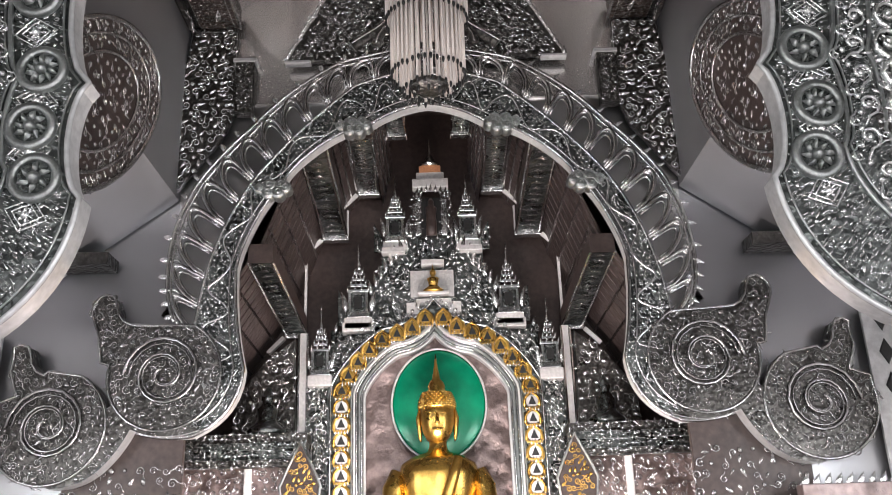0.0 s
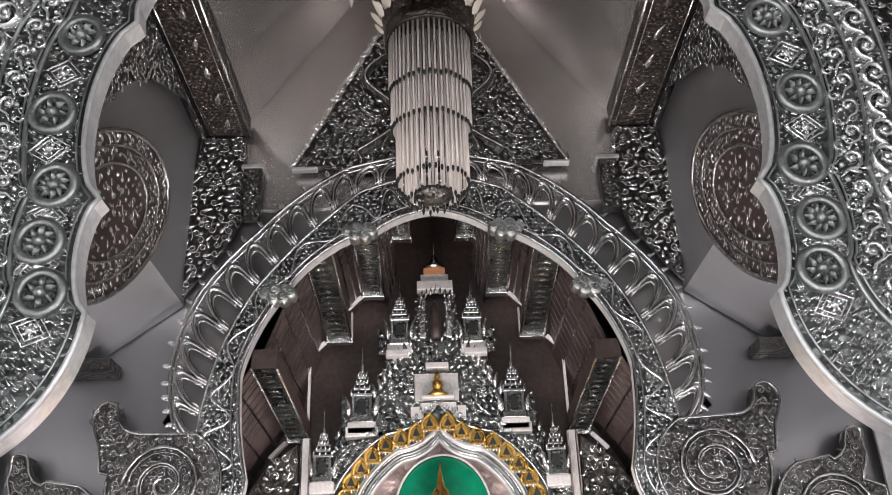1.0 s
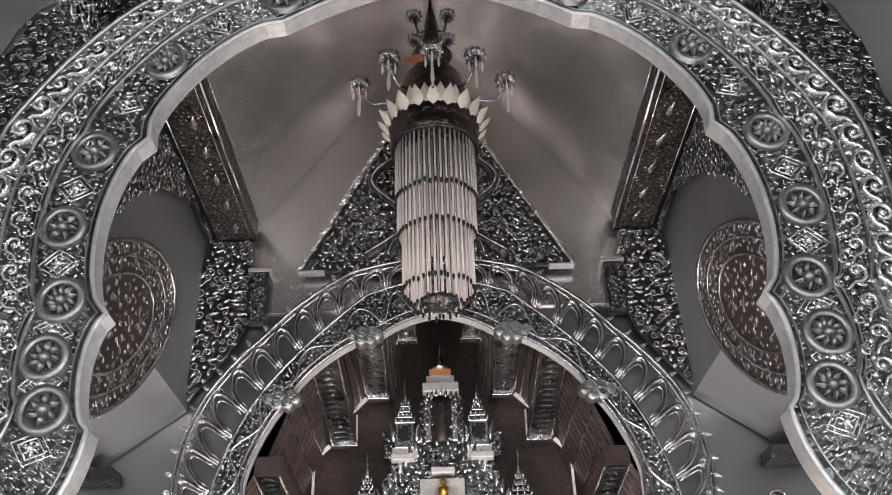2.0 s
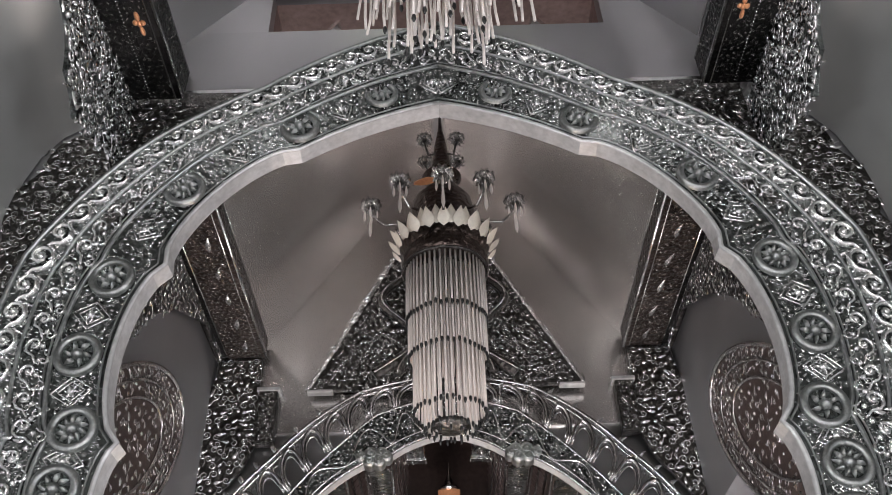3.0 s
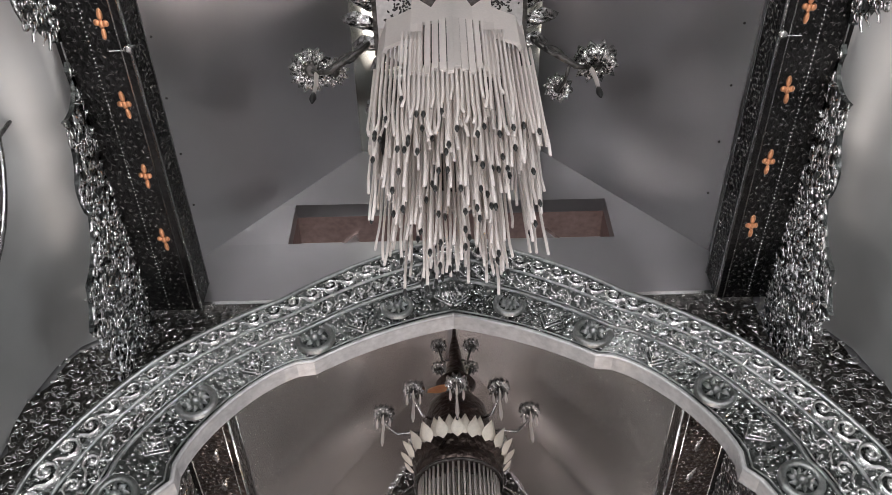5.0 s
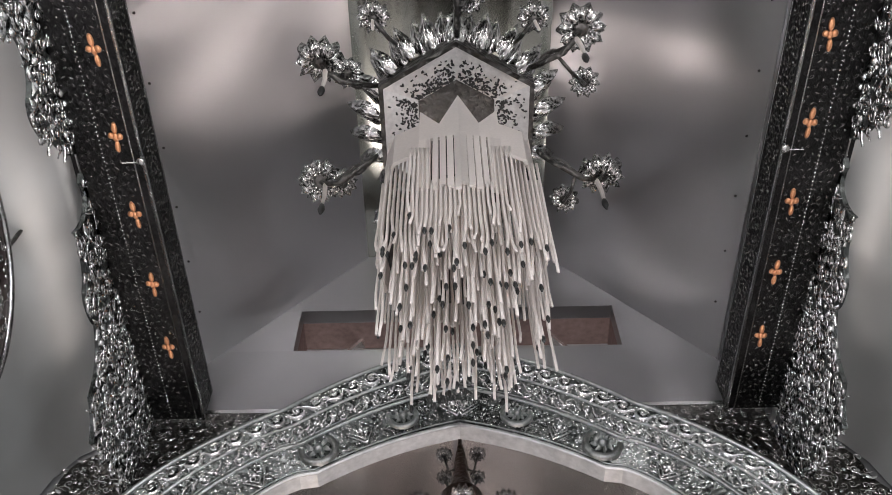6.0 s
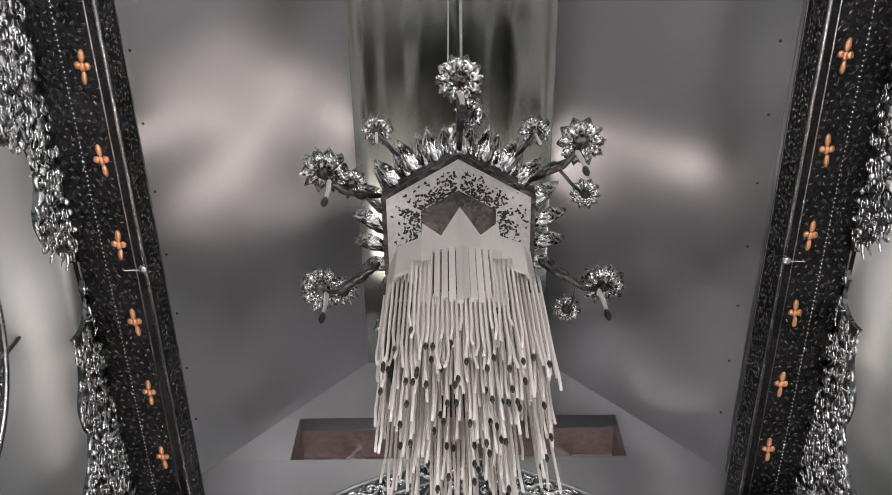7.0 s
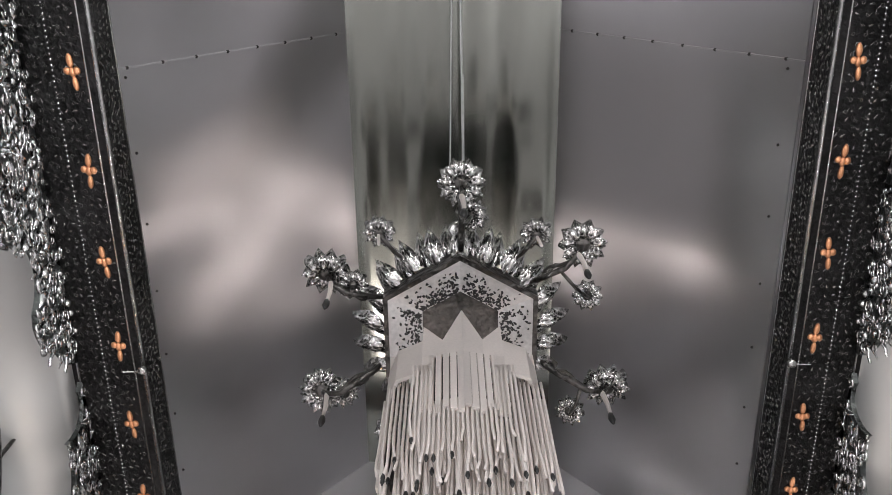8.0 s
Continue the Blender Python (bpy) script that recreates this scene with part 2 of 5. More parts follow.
for side, nm in ((-1, "west"), (1, "east")):
    def q(*pts):
        pts = [(side * x, y, z) for x, y, z in pts]
        return pts if side < 0 else pts[::-1]
    sheet("wall_clerestory_" + nm, q((2.06, 3.95, 4.49), (2.06, 6.6, 4.49), (2.06, 6.6, 7.1), (2.06, 3.95, 7.1)), 0.1, WALL, "clerestory wall clad in grey brushed metal sheet", "wall")
    sheet("ceiling_aisle_" + nm, q((3.7, 3.95, 3.3), (3.7, 6.6, 3.3), (2.06, 6.6, 4.49), (2.06, 3.95, 4.49)), 0.06, WALL, "sloping aisle ceiling of brushed metal sheet", "ceiling")
    sheet("ceiling_aisle_front_" + nm, q((3.7, -5.4, 3.3), (3.7, 3.95, 3.3), (2.82, 3.95, 3.94), (2.82, -5.4, 3.94)), 0.06, WALL, "sloping aisle ceiling of brushed metal sheet", "ceiling")
    cove = [(2.8, 3.95), (2.79, 4.6), (2.77, 5.2), (2.75, 5.6), (2.72, 5.9), (2.66, 6.12), (2.55, 6.3), (2.4, 6.41), (2.22, 6.46), (2.06, 6.47)]
    rows = [[(side * x, y, z) for y in (-5.4, -2.0, 1.0, 3.95)] for x, z in cove]
    rows += [[(side * (x + 0.1), y, z + 0.1) for y in (-5.4, -2.0, 1.0, 3.95)] for x, z in cove[::-1]]
    rows.append(rows[0])
    V = [p for r in rows for p in r]
    F = [(i * 4 + j, i * 4 + j + 1, i * 4 + j + 5, i * 4 + j + 4) for i in range(len(rows) - 1) for j in range(3)]
    tagged(mesh_ob("wall_upper_" + nm, V, F, UPPER, smooth=True), "upper side wall of grey metal sheet, coved into its ceiling", "wall", kind="structure")
    tagged(part("wall_pier_" + nm, box_bm(side * 2.05, side * 2.95, 3.96, 4.06, 3.5, 6.6), WALL), "metal pier wall beside the front arch", "wall", kind="structure")
    # aisle wall with three window openings
    ys = [-5.4, -2.7, -1.7, -0.3, 0.7, 4.4, 5.4, 9.0]
    bm = bmesh.new()
    for i in range(7):
        for z0, z1 in (((0, 1.0), (2.8, 3.4)) if i % 2 else ((0, 3.4),)):
            b2 = box_bm(side * 3.6, side * 3.75, ys[i], ys[i + 1], z0, z1)
            tmp = bpy.data.meshes.new("tmp")
            b2.to_mesh(tmp)
            b2.free()
            bm.from_mesh(tmp)
            bpy.data.meshes.remove(tmp)
    tagged(part("wall_" + nm, bm, SHEET), "aisle wall clad in brushed metal with window openings", "wall", kind="structure")
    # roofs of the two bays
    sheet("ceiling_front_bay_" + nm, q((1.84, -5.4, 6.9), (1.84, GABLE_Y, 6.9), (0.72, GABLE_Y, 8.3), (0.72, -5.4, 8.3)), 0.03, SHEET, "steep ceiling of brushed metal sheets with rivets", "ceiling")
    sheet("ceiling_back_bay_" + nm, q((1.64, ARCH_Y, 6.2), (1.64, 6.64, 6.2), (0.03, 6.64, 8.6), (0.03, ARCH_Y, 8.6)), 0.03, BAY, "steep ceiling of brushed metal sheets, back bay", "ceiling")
    sheet("wall_back_" + nm, [(side * 1.92, 6.62, 0), (side * 3.7, 6.62, 0), (side * 3.7, 6.62, 6.0), (side * 1.92, 6.62, 6.0)][::1 if side > 0 else -1], 0.1, WALL, "end wall of the aisle in grey metal sheet", "wall")
V, F = [], []
for k in range(61):
    x = -0.76 + 1.52 * k / 60
    z = 8.29 - 0.006 * math.cos(x * 11 + 0.6) - 0.0025 * math.cos(x * 29 + 1)
    V += [(x, GABLE_Y, z), (x, -5.4, z), (x, GABLE_Y, z + 0.05), (x, -5.4, z + 0.05)]
for k in range(60):
    a = k * 4
    F += [(a, a + 4, a + 5, a + 1), (a + 2, a + 3, a + 7, a + 6)]
RIDGE = material("polished_ridge", (0.37, 0.385, 0.345), 0.2, 1.0, 1.5, 0.3, 0.1, coarse=1.2, dist=0.06, stretch=(4, 0.3, 1), fine=0.5)
tagged(mesh_ob("ceiling_ridge", V, F, RIDGE, smooth=True), "polished ridge strip of the ceiling with shallow folds", "ceiling", kind="structure")
sheet("ceiling_back_ridge", [(-0.05, 6.64, 8.58), (0.05, 6.64, 8.58), (0.05, ARCH_Y, 8.58), (-0.05, ARCH_Y, 8.58)], 0.03, SHEET, "flat ridge strip of the back bay ceiling", "ceiling")

bm = bmesh.new()
for x0, x1, y0, y1, z0, z1 in ((-1.2, 1.2, 4.17, 4.2, 7.08, 7.55), (-1.2, 1.2, 3.84, 4.17, 7.55, 7.58), (-1.23, -1.2, 3.84, 4.2, 7.08, 7.58), (1.2, 1.23, 3.84, 4.2, 7.08, 7.58), (-1.2, 1.2, 3.84, 4.17, 7.05, 7.08)):
    b2 = box_bm(x0, x1, y0, y1, z0, z1)
    tmp = bpy.data.meshes.new("tmp")
    b2.to_mesh(tmp)
    b2.free()
    bm.from_mesh(tmp)
    bpy.data.meshes.remove(tmp)
RECESS = material("recess_red_brown", (0.34, 0.235, 0.215), 0.45, 0.3, 20, 0.1, 0.3)
tagged(part("gable_recess", bm, RECESS), "red-brown lining of the long gable recess", "recess", kind="structure")
tagged(part("wall_gable_back", box_bm(-2.05, 2.05, 6.575, 6.66, 5.35, 8.8), BAY), "metal gable wall over the inner arch, reflected brightness in its colour", "wall", kind="structure")
# rear wall with the doorway
bm = bmesh.new()
for x0, x1, z0, z1 in ((-3.7, -1.2, 0, 8.4), (1.2, 3.7, 0, 8.4), (-1.2, 1.2, 3.6, 8.4)):
    b2 = box_bm(x0, x1, -5.4, -5.25, z0, z1)
    tmp = bpy.data.meshes.new("tmp")
    b2.to_mesh(tmp)
    b2.free()
    bm.from_mesh(tmp)
    bpy.data.meshes.remove(tmp)
tagged(part("wall_rear", bm, DARK), "entrance wall of tarnished silver with an open doorway", "wall", kind="structure")

# sanctuary shell
sheet("wall_sanctuary", [(-3.0, 8.45, 0), (3.0, 8.45, 0), (3.0, 8.45, 6.5), (-3.0, 8.45, 6.5)], 0.1, BROWN, "dark red-brown lacquered sanctuary wall", "wall")
for side, nm in ((-1, "west"), (1, "east")):
    pts = [(side * 2.3, 8.45, 0), (side * 2.3, 6.74, 0), (side * 2.3, 6.74, 6.4), (side * 2.3, 8.45, 6.4)]
    sheet("wall_sanctuary_" + nm, pts if side > 0 else pts[::-1], 0.1, BROWN, "dark lacquered side wall of the sanctuary", "wall")
sheet("ceiling_sanctuary", [(-2.3, 8.45, 6.2), (2.3, 8.45, 6.2), (2.3, 6.74, 6.2), (-2.3, 6.74, 6.2)], 0.1, BROWN, "dark sanctuary ceiling", "ceiling")


# behind the arch's shoulders
tagged(part("wall_spandrel", box_bm(-2.12, 2.12, 4.1, 4.2, 6.80, 8.6), SHEET), "metal wall behind the arch's shoulders", "wall", kind="structure")
for side, nm in ((-1, "west"), (1, "east")):
    tagged(part("wall_eaves_" + nm, box_bm(side * 1.85, side * 2.11, -5.4, GABLE_Y, 6.67, 7.2), SHEET), "metal eaves wall over the beam", "wall", kind="structure")
    tagged(part("wall_eaves_back_" + nm, box_bm(side * 1.66, side * 2.05, 4.21, 6.5, 6.25, 6.8), SHEET), "metal eaves wall over the back beam", "wall", kind="structure")


# ---- relief ornament ----
def spiral(turns=1.6, n=16, r0=1.0, r1=0.12, a0=0.0, tail=0.9):
    pts = [(r0 + tail * (1 - i / 4), -0.5 * tail * (1 - i / 4), 0) for i in range(4)] if tail else []
    for i in range(n + 1):
        w, r = a0 + 2 * math.pi * turns * i / n, r0 + (r1 - r0) * i / n
        pts.append((r * math.cos(w), r * math.sin(w), 0.18 * i / n))
    return pts


def curl_data(n=15, sides=4, turns=1.5, thick=0.2):
    pts = spiral(turns, n)
    k = len(pts)
    return tube_data(pts, [thick * (0.45 + 0.55 * math.sin(math.pi * min(1, 0.12 + i / k))) for i in range(k)], sides)


def leaf_data(n=5, bow=0.5):
    """A pointed leaf of length 2 that swells off its ground, with a bent tip."""
    V, F = [], []
    for i in range(n + 1):
        s = i / n
        w = 0.42 * math.sin(math.pi * (s ** 0.75)) * (1 - 0.25 * s)
        bend = bow * s * s
        V += [(-w + bend, 2 * s - 1, 0), (bend, 2 * s - 1, 0.34 * math.sin(math.pi * s) + 0.06), (w + bend, 2 * s - 1, 0)]
    for i in range(n):
        for j in range(2):
            a = i * 3 + j
            F.append((a, a + 1, a + 4, a + 3))
    return V, F


def dot_data(n=6):
    return lathe_data([(1, 0), (0.8, 0.45), (0.3, 0.72)], n)


TEMPLATES = []
for d in (curl_data(), moved(curl_data(), Matrix.Diagonal((-1, 1, 1, 1))), leaf_data(), dot_data()):
    tri = []
    for q in d[1]:
        tri += [(q[0], q[k], q[k + 1]) for k in range(1, len(q) - 1)]
    TEMPLATES.append((np.array([tuple(v) for v in d[0]]), np.array(tri)))


def inside(poly, p):
    x, y = p[:, 0], p[:, 1]
    r = np.zeros(len(p), bool)
    k = len(poly)
    for i in range(k):
        (x0, y0), (x1, y1) = poly[i], poly[i - 1]
        if abs(y1 - y0) < 1e-9:
            continue
        r ^= ((y0 > y) != (y1 > y)) & (x < (x1 - x0) * (y - y0) / (y1 - y0) + x0)
    return r


def ornament(name, poly, m, size, mat, parent, fill=1.0, seed=1, weights=(0.32, 0.32, 0.24, 0.12), lift=0.0, height=1.0, mirror=False, warp=None):
    """Foliage scrolls, leaves and beads spread evenly over the outline poly, joined into one mesh."""
    rng = np.random.default_rng(seed)
    P = np.array(poly)
    lo, hi = P.min(0), P.max(0)
    step = size * 1.55 / fill
    gx, gy = np.meshgrid(np.arange(lo[0], hi[0] + step, step), np.arange(lo[1], hi[1] + step, step))
    gx = gx + (np.arange(gx.shape[0]) % 2)[:, None] * step / 2
    c = np.stack([gx.ravel(), gy.ravel()], 1)
    c += rng.uniform(-0.28, 0.28, c.shape) * step
    c = c[inside(poly, c)]
    kinds = rng.choice(4, len(c), p=weights)
    if mirror:
        c[:, 0] *= -1
    Vs, Fs, o = [], [], 0
    for k in range(4):
        sel = c[kinds == k]
        if not len(sel):
            continue
        tv, tf = TEMPLATES[k]
        sc = size * rng.uniform(0.7, 1.05, len(sel)) * (0.62, 0.62, 0.72, 0.42)[k]
        w = rng.uniform(0, 2 * np.pi, len(sel))
        ca, sa = np.cos(w)[:, None] * sc[:, None], np.sin(w)[:, None] * sc[:, None]
        u = sel[:, :1] + ca * tv[:, 0] - sa * tv[:, 1]
        v = sel[:, 1:] + sa * tv[:, 0] + ca * tv[:, 1]
        h = sc[:, None] * tv[:, 2][None] * height + lift
        Vs.append(np.stack([u, v, h], -1).reshape(-1, 3))
        Fs.append((tf[None] + (np.arange(len(sel)) * len(tv))[:, None, None] + o).reshape(-1, 3))
        o += len(sel) * len(tv)
    if not Vs:
        return None
    V, F = np.concatenate(Vs), np.concatenate(Fs)
    if warp:
        V = warp(V)
    mm = np.array(m)
    V = V @ mm[:3, :3].T + mm[:3, 3]
    me = bpy.data.meshes.new(name)
    me.vertices.add(len(V))
    me.vertices.foreach_set("co", V.ravel())
    me.loops.add(F.size)
    me.loops.foreach_set("vertex_index", F.ravel().astype(np.int32))
    me.polygons.add(len(F))
    me.polygons.foreach_set("loop_start", np.arange(0, F.size, 3, dtype=np.int32))
    me.polygons.foreach_set("use_smooth", np.ones(len(F), bool))
    me.update(calc_edges=True)
    me.materials.append(mat)
    ob = new(name, me)
    ob.parent = parent
    return tagged(ob, kind="stuff")


def wheel_rim_data():
    V, F = lathe_data([(1.0, 0.0), (1.0, 0.10), (0.96, 0.15), (0.72, 0.15), (0.66, 0.10), (0.66, 0.0)], 28)
    return V, F[:-2]


def diamond_data():
    d = []
    for k in (1.0, 0.66):
        pts = [(k, 0, 0.02), (0, k * 1.25, 0.02), (-k, 0, 0.02), (0, -k * 1.25, 0.02)]
        line = [tuple(a[j] + (b[j] - a[j]) * s / 4 for j in range(3)) for a, b in zip(pts, pts[1:] + pts[:1]) for s in range(4)]
        d.append(tube_data(line, 0.075, 4, True))
    d.append(moved(lathe_data([(0.3, 0), (0.26, 0.14), (0.1, 0.22)], 8), Matrix.Identity(4)))
    for i in range(6):
        d.append(moved(leaf_data(3), Matrix.Rotation(math.pi * i / 3, 4, "Z") @ Matrix.Translation((0, 0.34, 0)) @ Matrix.Diagonal((0.26, 0.16, 0.4, 1))))
    return merge(*d)


def s_scroll_data():
    a = curl_data(12, 5, 1.3, 0.24)
    b = moved(curl_data(9, 5, 1.2, 0.26), Matrix.Translation((1.5, -1.2, 0)) @ Matrix.Rotation(math.pi, 4, "Z") @ Matrix.Scale(0.6, 4))
    return merge(a, b, moved(dot_data(), Matrix.Scale(0.4, 4)))


WHEEL = data_mesh("wheel", wheel_rim_data(), DULL)
DISC = data_mesh("disc", lathe_data([(0.68, 0.0), (0.67, 0.06)], 24), SILVER, False)
HUB = data_mesh("hub", lathe_data([(0.26, 0), (0.24, 0.14), (0.12, 0.24)], 10), DULL)
SPOKE = data_mesh("spoke", leaf_data(4), DULL)
DIAMOND = data_mesh("diamond", diamond_data(), RAISED)
CURL = data_mesh("scroll", merge(curl_data(14, 5, 1.6, 0.24), moved(dot_data(8), Matrix.Scale(0.42, 4))), RAISED)
SSCROLL = data_mesh("scroll", s_scroll_data(), RAISED)
LEAF = data_mesh("leaf", leaf_data(6), RAISED)
PETAL = data_mesh("petal", leaf_data(6, 0.0), SLIT)
BEAD = data_mesh("bead", dot_data(8), RAISED)


def loft(name, rows, mat, parent, smooth=True):
    """A surface through rows of points, all of one length."""
    k = len(rows[0])
    V = [p for r in rows for p in r]
    F = [(i * k + j, i * k + j + 1, (i + 1) * k + j + 1, (i + 1) * k + j) for i in range(len(rows) - 1) for j in range(k - 1)]
    return mesh_ob(name, V, F, mat, parent, smooth=smooth)


def seat(p, along, out, s, flip=1):
    """A motif's pose on a surface: its x runs along, its z stands out, scaled by s."""
    a = Vector(along).normalized()
    o = (Vector(out) - a * a.dot(Vector(out))).normalized()
    b = o.cross(a)
    return Matrix(((a.x * s, b.x * s * flip, o.x * s, p[0]), (a.y * s, b.y * s * flip, o.y * s, p[1]), (a.z * s, b.z * s * flip, o.z * s, p[2]), (0, 0, 0, 1)))


# ---- front arch ----
INNER = [(0, 6.42, 0.045), (0.92, 6.03, 0.155), (1.64, 5.14, 0.145), (1.71, 4.01, 0.135), (1.70, 3.38, -0.13), (2.16, 2.66, -0.12), (2.62, 2.70, 0)]
OUTER = [(0, 6.98, 0.05), (1.15, 6.37, 0.07), (2.44, 5.15, 0.06), (2.52, 4.1, 0.0), (2.54, 3.72, -0.06), (2.70, 3.45, 0.2), (2.84, 3.05, 0)]
front_arch = empty("front_arch", "large cusped silver arch with embossed wheels and scrolls", "arch")


def face_y(z, w):
    k = min(1, max(0, (z - 4.3) / 1.6))
    return 3.93 - 0.025 * (z - 3.4) - 0.24 * w * k


SEG = 14
inner, outer = chain(INNER, SEG), chain(OUTER, SEG)


def on_arch(i, w, side):
    """A point of the arch's face: i along (may be a fraction), w from the inner edge to the outer."""
    i = min(len(inner) - 1.001, max(0, i))
    k, f = int(i), i - int(i)
    a = [inner[k][j] + (inner[k + 1][j] - inner[k][j]) * f for j in (0, 1)]
    b = [outer[k][j] + (outer[k + 1][j] - outer[k][j]) * f for j in (0, 1)]
    u, v = a[0] + (b[0] - a[0]) * w, a[1] + (b[1] - a[1]) * w
    return Vector((side * u, face_y(v, w), v))


# gable wall over the arch, notched for its crown, with the long recess
wall_gable = tagged(new("wall_gable"), "grey metal gable wall with a long recessed opening", "wall", kind="structure")
notch = [(u * 0.93, v - 0.05) for u, v in outer if v > 6.52]
ring = [(-2.1, 6.44), (-2.1, 7.08), (2.1, 7.08), (2.1, 6.44), (1.0, 6.44)] + notch[:0:-1] + [(-u, v) for u, v in notch] + [(-1.0, 6.44)]
part("wall_sheet", plate_bm(ring, 0.12, front(GABLE_Y + 0.12), 0.0), WALL, wall_gable)
for x0, x1, z0, z1 in ((-2.1, -1.2, 7.08, 7.55), (1.2, 2.1, 7.08, 7.55), (-2.1, 2.1, 7.55, 8.4)):
    part("wall_sheet", box_bm(x0, x1, GABLE_Y, GABLE_Y + 0.12, z0, z1), WALL, wall_gable)

N = len(inner)
for side in (-1, 1):
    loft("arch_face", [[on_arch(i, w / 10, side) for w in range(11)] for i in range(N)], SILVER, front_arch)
    loft("arch_soffit", [[on_arch(i, 0, side) + Vector((0, d, 0)) for d in (0.0, 0.02, 0.07, 0.12)] for i in range(N)], RIM, front_arch, False)["label"] = "smooth pale polished intrados"
    loft("arch_back", [[on_arch(i, w / 3, side) + Vector((0, 0.12, 0)) for w in range(4)] for i in range(N)], SILVER, front_arch)
    loft("extrados", [[on_arch(i, 1, side) + Vector((0, d, 0)) for d in (0, 0.12)] for i in range(N)], SILVER, front_arch)
    for w, r in ((0.015, 0.016), (0.07, 0.006), (0.46, 0.014), (0.50, 0.006), (0.73, 0.011), (0.985, 0.016)):
        pts = [on_arch(i, w, side) - Vector((0, 0.004, 0)) for i in range(N)]
        d = tube_data(pts, r, 6)
        mesh_ob("moulding", *d, RIM if w < 0.02 else DULL, front_arch, smooth=True)

    def put(me, name, i, w, s, flip=1, along=None):
        p = on_arch(i, w, side)
        t = on_arch(i + 0.5, w, side) - on_arch(i - 0.5, w, side)
        return share(name, me, seat(p, along or t, (0, -1, 0), s, flip) @ Matrix.Diagonal((1, 1, 1.7, 1)), front_arch)
    # wheels and diamonds of the inner band
    wheels = (5.2, 13.0, 22.0, 29.5, 35.8, 41.3, 48.5, 55.5)
    for k, i in enumerate(wheels):
        wheel = put(WHEEL, "wheel", i, 0.27, 0.112 if k == 0 else 0.132)
        share("hub", HUB, Matrix.Identity(4), wheel)
        share("disc", DISC, Matrix.Identity(4), wheel)
        spokes = (8, 10, 6)[(k * 2 + (side > 0)) % 3]
        for q in range(spokes):
            share("spoke", SPOKE, Matrix.Rotation(2 * math.pi * q / spokes, 4, "Z") @ Matrix.Translation((0, 0.42, 0.07)) @ Matrix.Diagonal((0.30, 0.22, 0.4, 1)), wheel)
    for k, (a, b) in enumerate(zip((-4.0,) + wheels, wheels + (63,))):
        put(DIAMOND, "diamond", max(0.6, (a + b) / 2), 0.27, 0.088)
    # S scrolls of the middle band, curls of the outer band
    lens = np.cumsum([0] + [(on_arch(i, 0.7, side) - on_arch(i - 1, 0.7, side)).length for i in range(1, N)])
    for band, w, gap, s in ((SSCROLL, 0.615, 0.125, 0.045), (CURL, 0.86, 0.135, 0.060)):
        d = 0.05
        while d < lens[-1]:
            i = float(np.interp(d, lens, range(N)))
            k = min(1.45, max(1.0, (on_arch(i, 1, side) - on_arch(i, 0, side)).length / 0.56))
            put(band, "scroll", i, w, s * k, side if band is SSCROLL else -side)
            d += gap * k
    d = 0.02
    while d < lens[-1]:
        i = float(np.interp(d, lens, range(N)))
        put(BEAD, "bead", i, 0.555, 0.02)
        put(LEAF, "leaf", i, 0.79, 0.035)
        d += 0.085
    # small foliage that fills the ground of the bands

    def on_face(V, side=side):
        out = np.empty_like(V)
        for q in range(len(V)):
            i, w = V[q, 0] * 10, V[q, 1] / 0.62
            p = on_arch(i, w, side)
            out[q] = (p.x, p.y - V[q, 2], p.z)
        return out
    L = (N - 1) / 10
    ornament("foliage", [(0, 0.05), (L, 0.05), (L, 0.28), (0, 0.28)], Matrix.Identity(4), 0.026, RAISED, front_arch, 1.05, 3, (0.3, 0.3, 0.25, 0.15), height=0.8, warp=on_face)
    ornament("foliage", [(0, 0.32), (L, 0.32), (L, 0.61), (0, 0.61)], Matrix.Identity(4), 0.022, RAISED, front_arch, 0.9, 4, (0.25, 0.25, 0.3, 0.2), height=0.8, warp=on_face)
    # the great end volute
    c = Vector((side * 2.42, 3.98, 3.32))
    for r in (0.31, 0.28):
        mesh_ob("volute_ring", *tube_data([c + Vector((math.cos(w) * r, -0.02, math.sin(w) * r)) for w in (2 * math.pi * k / 40 for k in range(40))], 0.014, 6, True), RAISED, front_arch, smooth=True)
    sp = [c + Vector((side * p[0] * 0.24, -0.02 - p[2] * 0.1, p[1] * 0.24)) for p in spiral(2.4, 40, 1.0, 0.1, 0, 0)]
    mesh_ob("volute", *tube_data(sp, 0.028, 6), RAISED, front_arch, smooth=True)

# embossed panel over the arch's shoulders
band = empty("gable_frieze", "embossed silver frieze under the metal gable wall", "frieze")
for side in (-1, 1):
    poly = [(side * 0.98, 6.42), (side * 1.3, 6.2), (side * 1.75, 5.7), (side * 2.04, 5.3), (side * 2.04, 6.44), (side * 1.0, 6.44)]
    if side < 0:
        poly = poly[::-1]
    part("frieze_panel", plate_bm(poly, 0.06, front(GABLE_Y + 0.10), 0.004), DARK, band)
    ornament("foliage", poly, front(GABLE_Y + 0.04), 0.045, DARKRAISED, band, 1.1, 7 + side)
    part("frieze_edge", box_bm(side * 0.9, side * 2.04, GABLE_Y - 0.02, GABLE_Y + 0.06, 6.425, 6.46, 0.004), RAISED, band)

